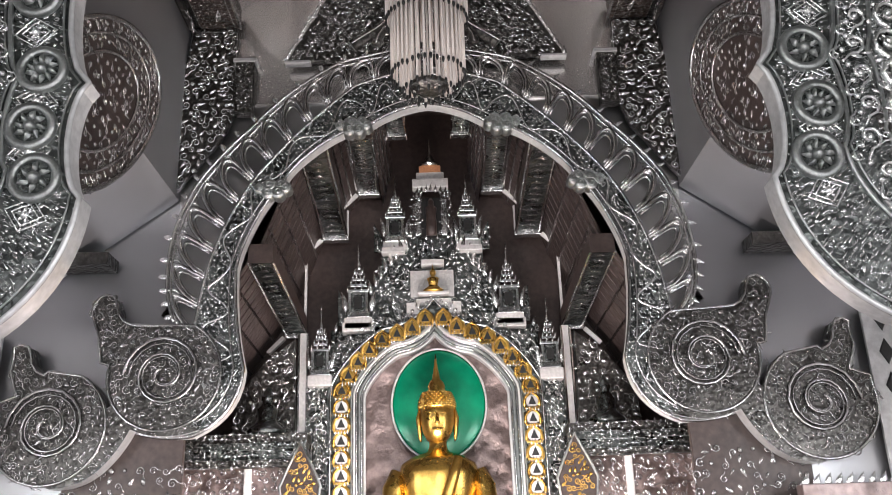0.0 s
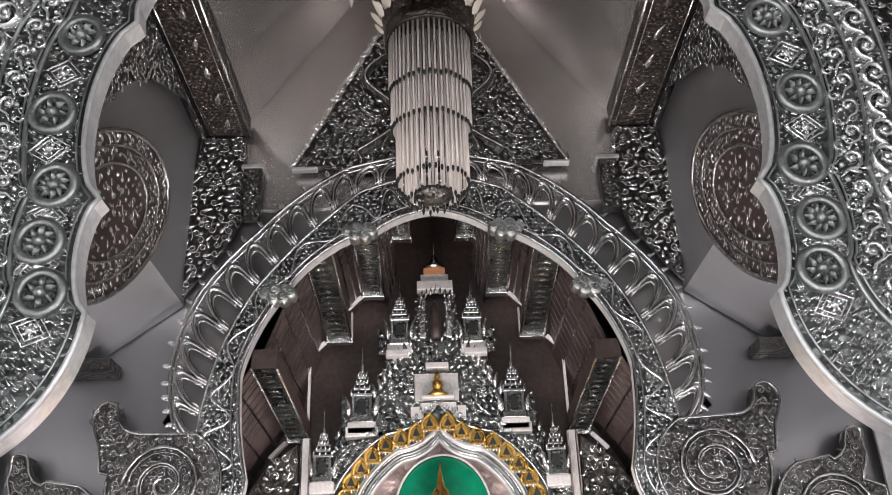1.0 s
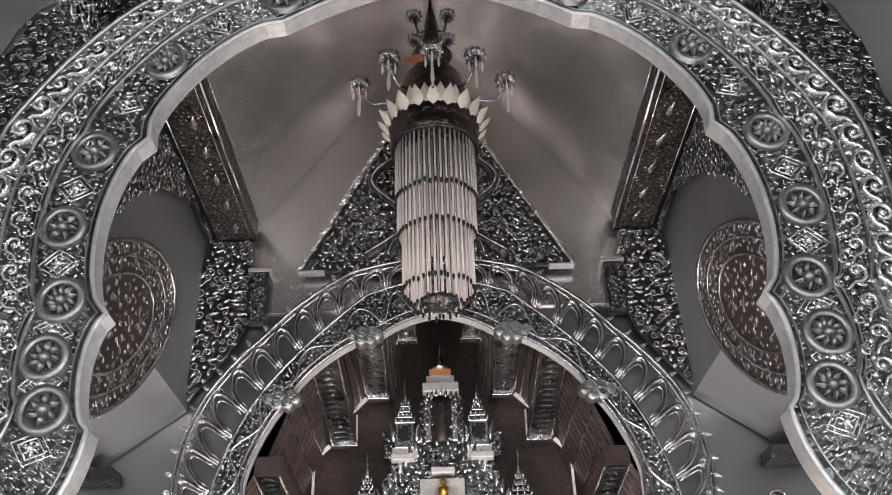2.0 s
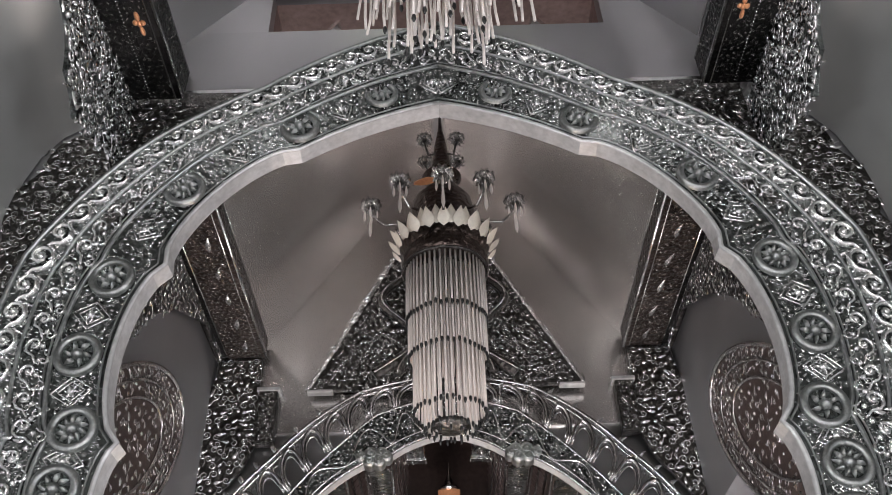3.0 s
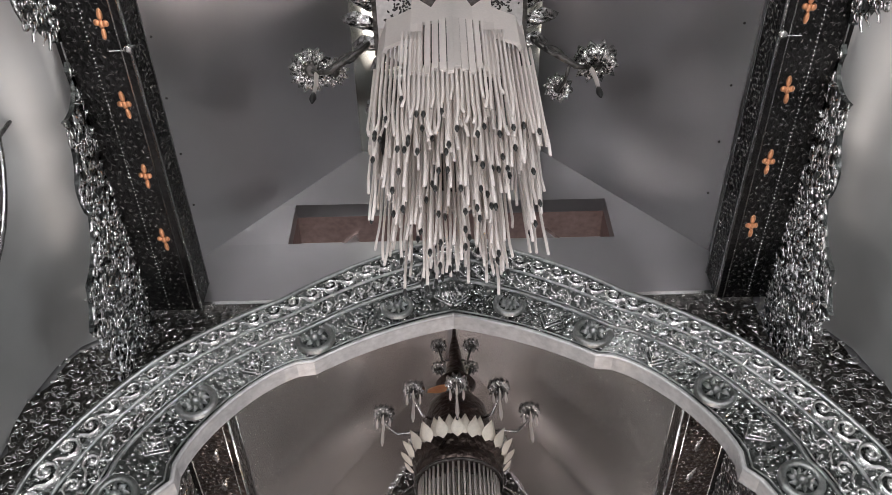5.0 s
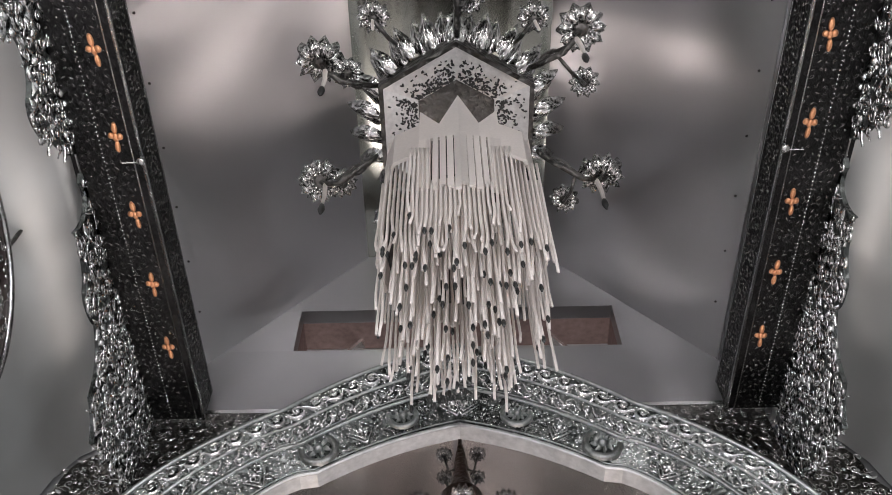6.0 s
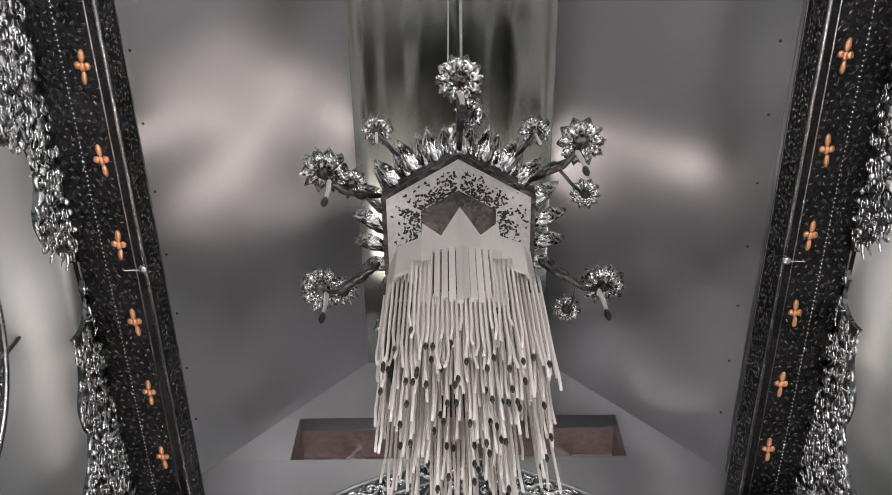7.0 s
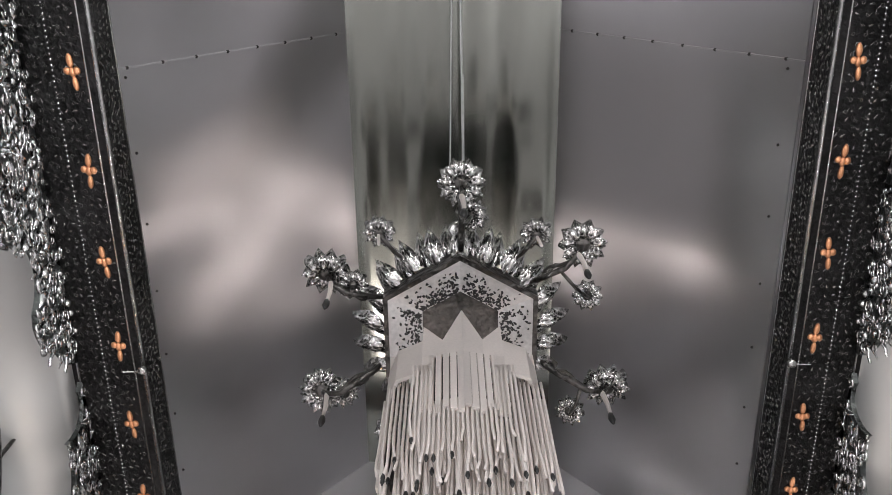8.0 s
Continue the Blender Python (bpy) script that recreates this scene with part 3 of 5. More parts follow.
# ---- inner arch ----
B_IN = [(0, 5.25, 0.07), (0.5, 5.05, 0.12), (1.2, 4.52, 0.09), (1.53, 3.75, 0.03), (1.44, 3.05, -0.16), (1.8, 2.56, -0.06), (2.2, 2.60, 0)]
B_BAND = [(0, 5.60, 0.02), (0.60, 5.43, 0.03), (1.40, 4.62, 0.05), (1.77, 3.75, 0.02), (1.84, 3.15, -0.1), (2.0, 2.95, -0.1), (2.3, 2.85, 0)]
B_OUT = [(0, 5.80, 0.02), (0.72, 5.66, 0.05), (1.46, 5.06, 0.03), (1.88, 4.56, 0.06), (2.06, 3.85, 0.05), (1.98, 3.42, 0.0)]
inner_arch = empty("inner_arch", "inner silver arch with flame openwork and scroll tails", "arch")
b_in, b_band, b_out = chain(B_IN, 10), chain(B_BAND, 10), chain(B_OUT, 12)
SPIRAL_TUBE = spiral(2.2, 36, 1.0, 0.12, 0, 0)
for side in (-1, 1):
    def at(p, d=0.0):
        return Vector((side * p[0], BACK_Y + d, p[1]))
    rows = [[at((a[0] + (b[0] - a[0]) * w / 6, a[1] + (b[1] - a[1]) * w / 6)) for w in range(7)] for a, b in zip(b_in, b_band)]
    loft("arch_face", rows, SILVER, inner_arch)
    loft("arch_soffit", [[at(a, d) for d in (0, 0.05, 0.14)] for a in b_in], RIM, inner_arch, False)["label"] = "smooth pale intrados"
    loft("extrados", [[at(a, d) for d in (0, 0.14)] for a in b_band], DARK, inner_arch)
    loft("arch_back", [[at(a, 0.14), at(b, 0.14)] for a, b in zip(b_in, b_band)], DARK, inner_arch)
    for line, r, off in ((b_in, 0.014, 0), (b_band, 0.013, 0), ([(a[0] * 0.82 + b[0] * 0.18, a[1] * 0.82 + b[1] * 0.18) for a, b in zip(b_in, b_band)], 0.01, -0.01), (b_out, 0.018, 0.0), ([(a[0] * 0.985, a[1] * 0.992) for a in b_out], 0.012, -0.01)):
        mesh_ob("moulding", *tube_data([at(p, off) for p in line], r, 6), DARKRAISED, inner_arch, smooth=True)
    far = chain([(0, 6.3, 0.0), (1.0, 6.25, 0.0), (2.0, 5.9, 0.0), (2.05, 4.6, 0.0), (2.05, 3.3, 0.0)], 10)
    tagged(loft("wall_arch_" + ("west" if side < 0 else "east"), [[Vector((side * a[0], 6.605, a[1])), Vector((side * b[0], 6.605, b[1]))] for a, b in zip(b_band, far)], SHEET, None, False), "grey metal wall behind the inner arch", "wall", kind="structure")
    # winding vine along the band
    mid = [((a[0] + b[0]) / 2, (a[1] + b[1]) / 2, b[0] - a[0], b[1] - a[1]) for a, b in zip(b_in, b_band)]
    vine = []
    for k in range(len(mid) * 3 - 3):
        i, f = divmod(k, 3)
        f /= 3
        m0, m1 = mid[i], mid[min(i + 1, len(mid) - 1)]
        q = [m0[j] + (m1[j] - m0[j]) * f for j in range(4)]
        w = 0.30 * math.sin(k * 0.42)
        vine.append(at((q[0] + q[2] * w, q[1] + q[3] * w), -0.012))
    mesh_ob("vine", *tube_data(vine, 0.009, 5), RAISED, inner_arch, smooth=True)
    poly = b_in + b_band[::-1]
    ornament("foliage", poly, front(BACK_Y), 0.028, RAISED, inner_arch, 1.15, 21, mirror=side < 0)
    # leaning open hoops between the band and its outer rim
    low_band = b_band[:38]

    def along_line(line, f):
        dist = np.cumsum([0] + [math.dist(line[i], line[i - 1]) for i in range(1, len(line))])
        d = min(1, max(0, f)) * dist[-1]
        return float(np.interp(d, dist, [p[0] for p in line])), float(np.interp(d, dist, [p[1] for p in line]))
    CELLS = 14
    for k in range(CELLS):
        for size, r in ((1.0, 0.017), (0.74, 0.011)):
            pts = []
            for j in range(15):
                f = j / 14
                sc = (k + 0.5 + size * 0.46 * (-math.cos(math.pi * f))) / CELLS
                w = 0.03 + (1 - size) * 0.25 + (0.86 * size) * math.sin(math.pi * f) ** 0.7 * (1 - 0.12 * f)
                a, b = along_line(low_band, sc), along_line(b_out, sc - 0.03 * w)
                pts.append(at((a[0] + (b[0] - a[0]) * w, a[1] + (b[1] - a[1]) * w), -0.01 if size == 1 else 0.0))
            mesh_ob("hoop", *tube_data(pts, [r * (0.75 + 0.5 * math.sin(math.pi * j / 14)) for j in range(15)], 6), DARKRAISED, inner_arch, smooth=True)
        a, b = along_line(low_band, k / CELLS), along_line(b_out, k / CELLS)
        for w, s in ((0.22, 0.04), (0.8, 0.045)):
            p = at((a[0] + (b[0] - a[0]) * w, a[1] + (b[1] - a[1]) * w), -0.005)
            share("scroll", CURL, seat(p, (side * (b[0] - a[0]), 0, b[1] - a[1]), (0, -1, 0), s, 1 if w < 0.5 else -1), inner_arch)
    # fine foliage under the outer rim
    strip = [along_line(b_out, f / 40) for f in range(41)]
    strip += [(u * 0.965, v * 0.985) for u, v in strip[::-1]]
    ornament("foliage", strip, front(BACK_Y + 0.005), 0.022, TAIL, inner_arch, 1.1, 23, mirror=side < 0)
    # crockets on the rim
    for k in range(2, len(b_out) - 1, 3):
        p, q = b_out[k], b_out[k + 1]
        share("leaf", LEAF, seat(at((p[0] + 0.02, p[1] + 0.02)), (q[0] * side - p[0] * side, 0, q[1] - p[1]), (0, -1, 0), 0.055), inner_arch)
    # cloud consoles under the cusps
    for cx, cz in ((0.60, 5.01), (1.25, 4.47)):
        d = []
        for dx, dz, r in ((-0.09, 0.04, 0.05), (-0.03, 0.0, 0.055), (0.05, 0.0, 0.055), (0.12, 0.04, 0.045), (0.04, 0.06, 0.06), (-0.05, 0.07, 0.05)):
            d.append(moved(lathe_data([(r * 0.8, -0.06), (r, -0.045), (r, 0.05), (r * 0.8, 0.07)], 10), Matrix.Translation((side * (cx + dx), BACK_Y + 0.03, cz + dz)) @ Matrix.Rotation(math.pi / 2, 4, "X")))
            d.append(moved(curl_data(14, 5, 1.5, 0.2), seat((side * (cx + dx), BACK_Y - 0.04, cz + dz), (side, 0, 0), (0, -1, 0), r * 0.8)))
        mesh_ob("console", *merge(*d), DULL, inner_arch, "scrolled cloud console", smooth=True)

# scroll tails of the inner arch
for side in (-1, 1):
    tail = empty("scroll_tail", "silver flame-tipped scroll tail beside the inner arch", "ornament", "scroll tails")
    for cx, cz, R, tips, low in ((2.02, 3.02, 0.42, ((2.24, 3.40), (2.47, 3.62), (2.60, 3.48), (2.50, 3.12)), 1), (2.84, 2.66, 0.42, ((2.88, 3.07), (3.08, 3.25), (3.16, 3.05), (3.24, 2.84)), 1)):
        (ax, az), (bx, bz), (gx, gz), (dx, dz) = tips
        out = [(cx + R * math.cos(w), cz + R * math.sin(w)) for w in (math.radians(120 + 252 * k / 29) for k in range(30))]
        out += [(dx, dz), (gx - 0.07, gz - 0.16), (gx - 0.03, gz - 0.06), (gx, gz + 0.03), (gx - 0.01, gz + 0.1), (bx + 0.08, bz + 0.01), (bx + 0.03, bz + 0.03), (bx - 0.03, bz + 0.01), (bx - 0.055, bz - 0.05), (bx - 0.07, bz - 0.12), (bx - 0.11, bz - 0.18), (bx - 0.17, bz - 0.21), (ax, az)]
        if side < 0:
            out = [(-u, v) for u, v in out][::-1]
        part("scroll_plate", plate_bm(out, 0.16, front(BACK_Y + 0.14), 0.012), DARK, tail)
        mesh_ob("scroll_rim", *tube_data([Vector((u, BACK_Y - 0.03, v)) for u, v in out], 0.012, 6, True), TAIL, tail, smooth=True)
        sp = [Vector((side * (cx + p[0] * R * 0.72), BACK_Y - 0.04 - 0.12 * p[2], cz + p[1] * R * 0.72)) for p in SPIRAL_TUBE]
        mesh_ob("volute", *tube_data(sp, [0.015 - 0.007 * k / len(sp) for k in range(len(sp))], 6), TAIL, tail, smooth=True)
        sp = [Vector((side * (cx + p[0] * R * 0.62), BACK_Y - 0.04 - 0.10 * p[2], cz + p[1] * R * 0.62)) for p in SPIRAL_TUBE]
        mesh_ob("volute", *tube_data(sp, 0.008, 5), TAIL, tail, smooth=True)
        ornament("foliage", out, front(BACK_Y - 0.022), 0.06, TAIL, tail, 1.25, 31 + int(cx * 10), (0.44, 0.44, 0.1, 0.02), height=0.9)
        ornament("foliage", out, front(BACK_Y - 0.022), 0.03, TAIL, tail, 0.9, 33 + int(cx * 10), (0.3, 0.3, 0.2, 0.2), height=0.9)
    # joining stem with its smooth underside
    stem = chain([(1.74, 2.60, -0.1), (2.24, 2.62, -0.05), (2.45, 2.33, -0.1), (2.8, 2.22, 0)], 8)
    top = chain([(1.9, 2.75, 0.0), (2.3, 2.85, 0.0), (2.52, 2.72, 0.0), (2.8, 2.5, 0)], 8)
    loft("stem", [[Vector((side * (a[0] + (b[0] - a[0]) * w / 3), BACK_Y - 0.03, a[1] + (b[1] - a[1]) * w / 3)) for w in range(4)] for a, b in zip(stem, top)], DARK, tail)
    loft("stem_underside", [[Vector((side * a[0], BACK_Y + d, a[1])) for d in (-0.03, 0.14)] for a in stem], RIM, tail, False)
    poly = stem + top[::-1]
    ornament("foliage", poly, front(BACK_Y - 0.03), 0.032, TAIL, tail, 1.0, 37, mirror=side < 0)

# ---- beams, pelmets and brackets ----
INLAY = data_mesh("inlay", leaf_data(5), DARKRAISED)
FLOWER = data_mesh("copper_flower", merge(*[moved(dot_data(10), Matrix.Translation((x, y, 0)) @ Matrix.Diagonal((a, b, 0.5, 1))) for x, y, a, b in ((0, 0.62, 0.27, 0.42), (0.06, -0.62, 0.24, 0.42), (0.36, 0.06, 0.30, 0.24), (-0.36, 0.1, 0.30, 0.22), (0, 0, 0.26, 0.3))]), COPPER)
for side in (-1, 1):
    for y0, y1, z0, z1, x0, x1, fl in ((-5.2, GABLE_Y, 6.4, 6.66, 1.735, 2.10, 0.485), (4.21, 6.5, 6.06, 6.24, 1.60, 1.95, 0.36)):
        beam = empty("ceiling_beam", "dark tarnished silver beam set with small copper flowers", "beam", "nave beams", at=(0.035 if y0 < 0 else 0, 0, 0))
        part("beam_body", box_bm(side * x0, side * x1, y0, y1, z0, z1, 0.006), BEAMDARK if y0 < 0 else BEAM, beam)
        part("outer_strip", box_bm(side * (x1 + 0.001), side * 2.13, y0, y1, z0 + 0.012, z1, 0.006), BEAMDARK, beam)
        for x, z, r in ((x0, z0, 0.012), (x0 + 0.005, z1, 0.01), (x1 - 0.008, z0 + 0.002, 0.007), (x0 + 0.05, z0, 0.006)):
            mesh_ob("moulding", *tube_data([(side * x, y0, z), (side * x, y1, z)], r, 6), RAISED, beam, smooth=True)
        down = Matrix(((1, 0, 0, 0), (0, 1, 0, 0), (0, 0, -1, z0), (0, 0, 0, 1)))
        up = Matrix(((0, 0, -side, side * x0), (1, 0, 0, 0), (0, 1, 0, 0), (0, 0, 0, 1)))
        lo, hi = sorted((side * (x0 + 0.06), side * (x1 - 0.02)))
        ya = max(y0, -0.6)
        ornament("foliage", [(lo, ya), (hi, ya), (hi, y1), (lo, y1)], down, 0.02, BEAMRELIEF if y0 < 0 else TAIL, beam, 0.7, 41, (0.25, 0.25, 0.4, 0.1), height=0.45)
        ornament("foliage", [(ya, z0 + 0.02), (y1, z0 + 0.02), (y1, z1 - 0.02), (ya, z1 - 0.02)], up, 0.024, BEAMRELIEF if y0 < 0 else TAIL, beam, 1.0, 42, height=0.7)
        if y0 < 0:
            for j in range(int((y1 - ya) / 0.026)):
                share("bead", BEAD, Matrix.Translation((side * 1.945, ya + 0.026 * j, z0)) @ Matrix.Rotation(math.pi, 4, "X") @ Matrix.Scale(0.006, 4), beam)
        k = 0.19 if y0 < 0 else 4.5
        while k < y1 - 0.15:
            share("copper_flower" if y0 < 0 else "inlay", FLOWER if y0 < 0 else INLAY, Matrix.Translation((side * (x0 + (0.115 if y0 < 0 else 0.16)), k, z0 - 0.004)) @ Matrix.Rotation(math.pi, 4, "X") @ Matrix.Rotation(0.08 * math.sin(k * 7), 4, "Z") @ Matrix.Diagonal((0.062, 0.088, 0.04, 1)), beam)
            k += fl
    # small spot lamp under the beam
    lamp = empty("spot_lamp", "small unlit spot lamp on the beam's edge", "lamp", "spot lamps", at=(side * 1.73 + 0.035, 1.77, 6.36))
    mesh_ob("lamp_head", *lathe_data([(0.008, 0.035), (0.02, 0.02), (0.026, -0.012), (0.02, -0.022)], 14), DARKRAISED, lamp, smooth=True)
    mesh_ob("bracket", *tube_data([(0, 0, 0.03), (side * 0.03, 0.03, 0.04), (side * 0.12, 0.03, 0.035)], 0.005, 5), RAISED, lamp)
    # filigree pelmet of the front bay
    low = chain([(3.9, 5.9, 0.0), (3.5, 5.72, -0.05), (3.15, 5.58, -0.1), (2.93, 5.72, -0.14), (2.66, 6.02, 0.12), (2.42, 6.0, -0.1), (2.2, 6.1, -0.2), (2.08, 6.08, -0.25), (1.9, 6.36, 0)], 6)
    pel = empty("pelmet", "bright silver filigree bracket hanging under the beam", "ornament", "pelmets", at=(0.035, 0, 0))
    poly = [(3.9, 6.40)] + low + [(1.86, 6.40)]
    part("pelmet_plate", plate_bm([(u, v + (0.055 if v < 6.34 else 0)) for u, v in poly[::-1]], 0.03, flank(side * 2.11), 0.004), SILVER, pel)
    ornament("foliage", poly, flank(side * 2.08), 0.072, RAISED, pel, 1.5, 51, (0.25, 0.25, 0.42, 0.08), height=1.3)
    ornament("foliage", poly, flank(side * 2.06), 0.045, RAISED, pel, 0.9, 52)
    # dark relief plate that flanks the arch's shoulder
    poly = chain([(1.97, 6.34, 0.0), (2.3, 6.34, 0.05), (2.52, 6.23, 0.1), (2.60, 6.03, -0.1), (2.70, 5.86, 0.1), (2.71, 5.4, 0.05), (2.78, 5.2, 0.0), (2.78, 3.55, 0.0), (2.3, 3.55, 0.0), (1.97, 5.3, 0.0)], 5)
    fp = empty("shoulder_relief", "dark silver foliage relief flanking the arch's shoulder", "ornament", "shoulder reliefs")
    o2 = [(side * u, v) for u, v in poly]
    part("plate", plate_bm(o2 if side < 0 else o2[::-1], 0.03, front(3.95), 0.004), DARK, fp)
    ornament("foliage", poly, front(3.92), 0.05, DARKRAISED, fp, 1.25, 58, mirror=side < 0)
    ornament("foliage", poly, front(3.9), 0.045, RAISED, fp, 0.7, 60, mirror=side < 0)
    low = chain([(1.72, 6.34, 0.1), (1.58, 6.16, 0.2), (1.3, 6.02, -0.2), (0.98, 6.08, 0.2), (0.55, 5.8, 0.15), (0.2, 5.75, 0.1), (-0.6, 5.4, 0.0)], 6)
    pel = empty("pelmet", "bright silver filigree bracket hanging under the beam", "ornament", "pelmets", at=(0.035, 0, 0))
    poly = [(1.74, 6.40)] + low + [(-0.6, 6.40)]
    part("pelmet_plate", plate_bm([(u, v + (0.055 if v < 6.34 else 0)) for u, v in poly[::-1]], 0.03, flank(side * 2.11), 0.004), SILVER, pel)
    ornament("foliage", poly, flank(side * 2.08), 0.08, RAISED, pel, 1.5, 53, (0.25, 0.25, 0.42, 0.08), height=1.3)
    ornament("foliage", poly, flank(side * 2.06), 0.045, RAISED, pel, 0.9, 54)
    # back bay pelmet over the side opening
    poly = [(4.10, 6.08), (6.45, 6.08), (6.45, 6.0), (5.9, 6.04), (5.2, 5.72), (4.72, 5.35), (4.45, 5.0), (4.10, 4.5)]
    pel = empty("pelmet", "dark silver pelmet over the side opening", "ornament", "pelmets")
    part("pelmet_plate", plate_bm(poly[::-1], 0.03, flank(side * 2.02), 0.004), DARK, pel)
    ornament("foliage", poly, flank(side * 1.99), 0.045, DARKRAISED, pel, 1.2, 55)
    # corner bracket beside the inner arch
    poly = [(1.64, 6.04), (2.01, 6.04), (2.07, 5.68), (2.13, 4.5), (2.04, 4.56), (1.69, 5.04), (1.62, 5.25)]
    br = empty("corner_bracket", "dark embossed silver corner panel beside the inner arch", "ornament", "corner brackets")
    o2 = [(side * u, v) for u, v in poly]
    part("panel", plate_bm(o2[::-1] if side > 0 else o2, 0.05, front(6.56), 0.006), DARK, br)
    ornament("foliage", poly, front(6.51), 0.06, RAISED, br, 1.35, 57, mirror=side < 0)
    part("post", box_bm(side * 1.46, side * 1.62, 6.46, 6.57, 5.22, 5.70, 0.012), DARK, br)
    ornament("foliage", [(1.475, 5.24), (1.605, 5.24), (1.605, 5.68), (1.475, 5.68)], front(6.46), 0.03, DARKRAISED, br, 1.2, 59, mirror=side < 0)
    part("post_cap", box_bm(side * 1.44, side * 1.64, 6.45, 6.57, 5.70, 5.735, 0.006), RIM, br)
    # the lobed side wing behind the front arch
    wing = empty("side_wing", "dark silver lobed wing panel with a beaded rim", "ornament", "side wings")
    for cy, cz, ry, rz, nm in ((4.73, 4.38, 1.20, 0.5, "back"), (1.75, 5.43, 0.87, 0.70, "front")):
        if nm == "front" and side > 0:
            continue
        if nm == "front":
            wing = empty("side_wing", "dark silver lobed wing panel with a beaded rim", "ornament", "side wings")
        tl = math.radians(36.9) if nm == "back" else 0.0
        el = [(max(4.09 if nm == "back" else 0.0, cy + ry * math.cos(w) * math.cos(tl) - rz * math.sin(w) * math.sin(tl)), cz + ry * math.cos(w) * math.sin(tl) + rz * math.sin(w) * math.cos(tl)) for w in (2 * math.pi * k / 48 for k in range(48))]
        xw = 2.05 if nm == "back" else 2.45
        near = 4.09 if nm == "back" else 0.0
        part("wing_panel", plate_bm(el, 0.05, flank(side * xw), 0.006), BROWN, wing)
        if nm == "front":
            for hy in (1.2, 2.2):
                mesh_ob("hanger", *tube_data([(side * 2.47, hy, 5.9), (side * 2.47, hy, 6.4)], 0.012, 6), DARK, wing)
        for f, r in ((1.0, 0.02), (0.80, 0.012), (0.58, 0.014)):
            mesh_ob("wing_rim", *tube_data([(side * (xw - 0.055), max(near, cy + (u - cy) * f), cz + (v - cz) * f) for u, v in el], r, 5, True), DARKRAISED, wing, smooth=True)
        ornament("foliage", [(cy + (u - cy) * 0.55, cz + (v - cz) * 0.55) for u, v in el], flank(side * (xw - 0.05)), 0.045, DARKRAISED, wing, 0.85, 63)
        for f0, f1, sd in ((0.82, 0.98, 61), (0.60, 0.79, 62)):
            ringp = [(cy + (u - cy) * f1, cz + (v - cz) * f1) for u, v in el] + [(cy + (u - cy) * f1, cz + (v - cz) * f1) for u, v in el[:1]] + [(cy + (u - cy) * f0, cz + (v - cz) * f0) for u, v in (el[:1] + el[::-1])]
            ornament("foliage", ringp, flank(side * (xw - 0.05)), 0.045, DARKRAISED, wing, 1.25, sd)

# ---- pediment on the back gable ----
ped = empty("pediment", "triangular silver pediment with serpent scrolls", "pediment")
tri_o = [(-1.19, 5.68), (1.19, 5.68), (0.12, 7.72), (-0.12, 7.72)]
part("pediment_panel", plate_bm(tri_o, 0.05, front(6.5), 0.01), DARK, ped)
ornament("foliage", [(u * 0.97, v) for u, v in tri_o], front(6.45), 0.042, RAISED, ped, 1.2, 71)
rng = random.Random(17)
for side in (-1, 1):
    part("pediment_ledge", box_bm(side * 0.98, side * 1.2, 6.42, 6.5, 5.655, 5.675, 0.004), RIM, ped)
    for k in range(46):
        s = (k + 0.5) / 46
        p = (side * (1.19 - 1.07 * s), 6.45, 5.70 + 2.02 * s)
        w = rng.uniform(-0.7, 0.5)
        d = Vector((-side * 0.46, 0, 0.89)) + Vector((side * 0.89, 0, 0.46)) * w
        share("flame", LEAF, seat(p, Vector((d.z * side, 0, -d.x * side)), (0, -1, 0), rng.uniform(0.03, 0.06)), ped)
    for c, amp, r in ((0.52, 0.2, 0.06), (0.30, 0.12, 0.045)):
        pts = [(side * (c * (1 - 0.45 * f) + amp * math.sin(f * 8.0 + c * 5)), 6.43, 5.8 + 1.25 * f) for f in (i / 36 for i in range(37))]
        mesh_ob("serpent", *tube_data(pts, [r * (1 - 0.6 * i / 36) for i in range(37)], 8), DARK, ped, smooth=True)
        mesh_ob("crest", *tube_data([(x, y - r * 0.9, z) for x, y, z in pts], 0.010, 5), DARKRAISED, ped, smooth=True)
ornament("foliage", [(-0.95, 5.72), (0.95, 5.72), (0.55, 6.5), (-0.55, 6.5)], front(6.42), 0.05, RAISED, ped, 0.75, 72)

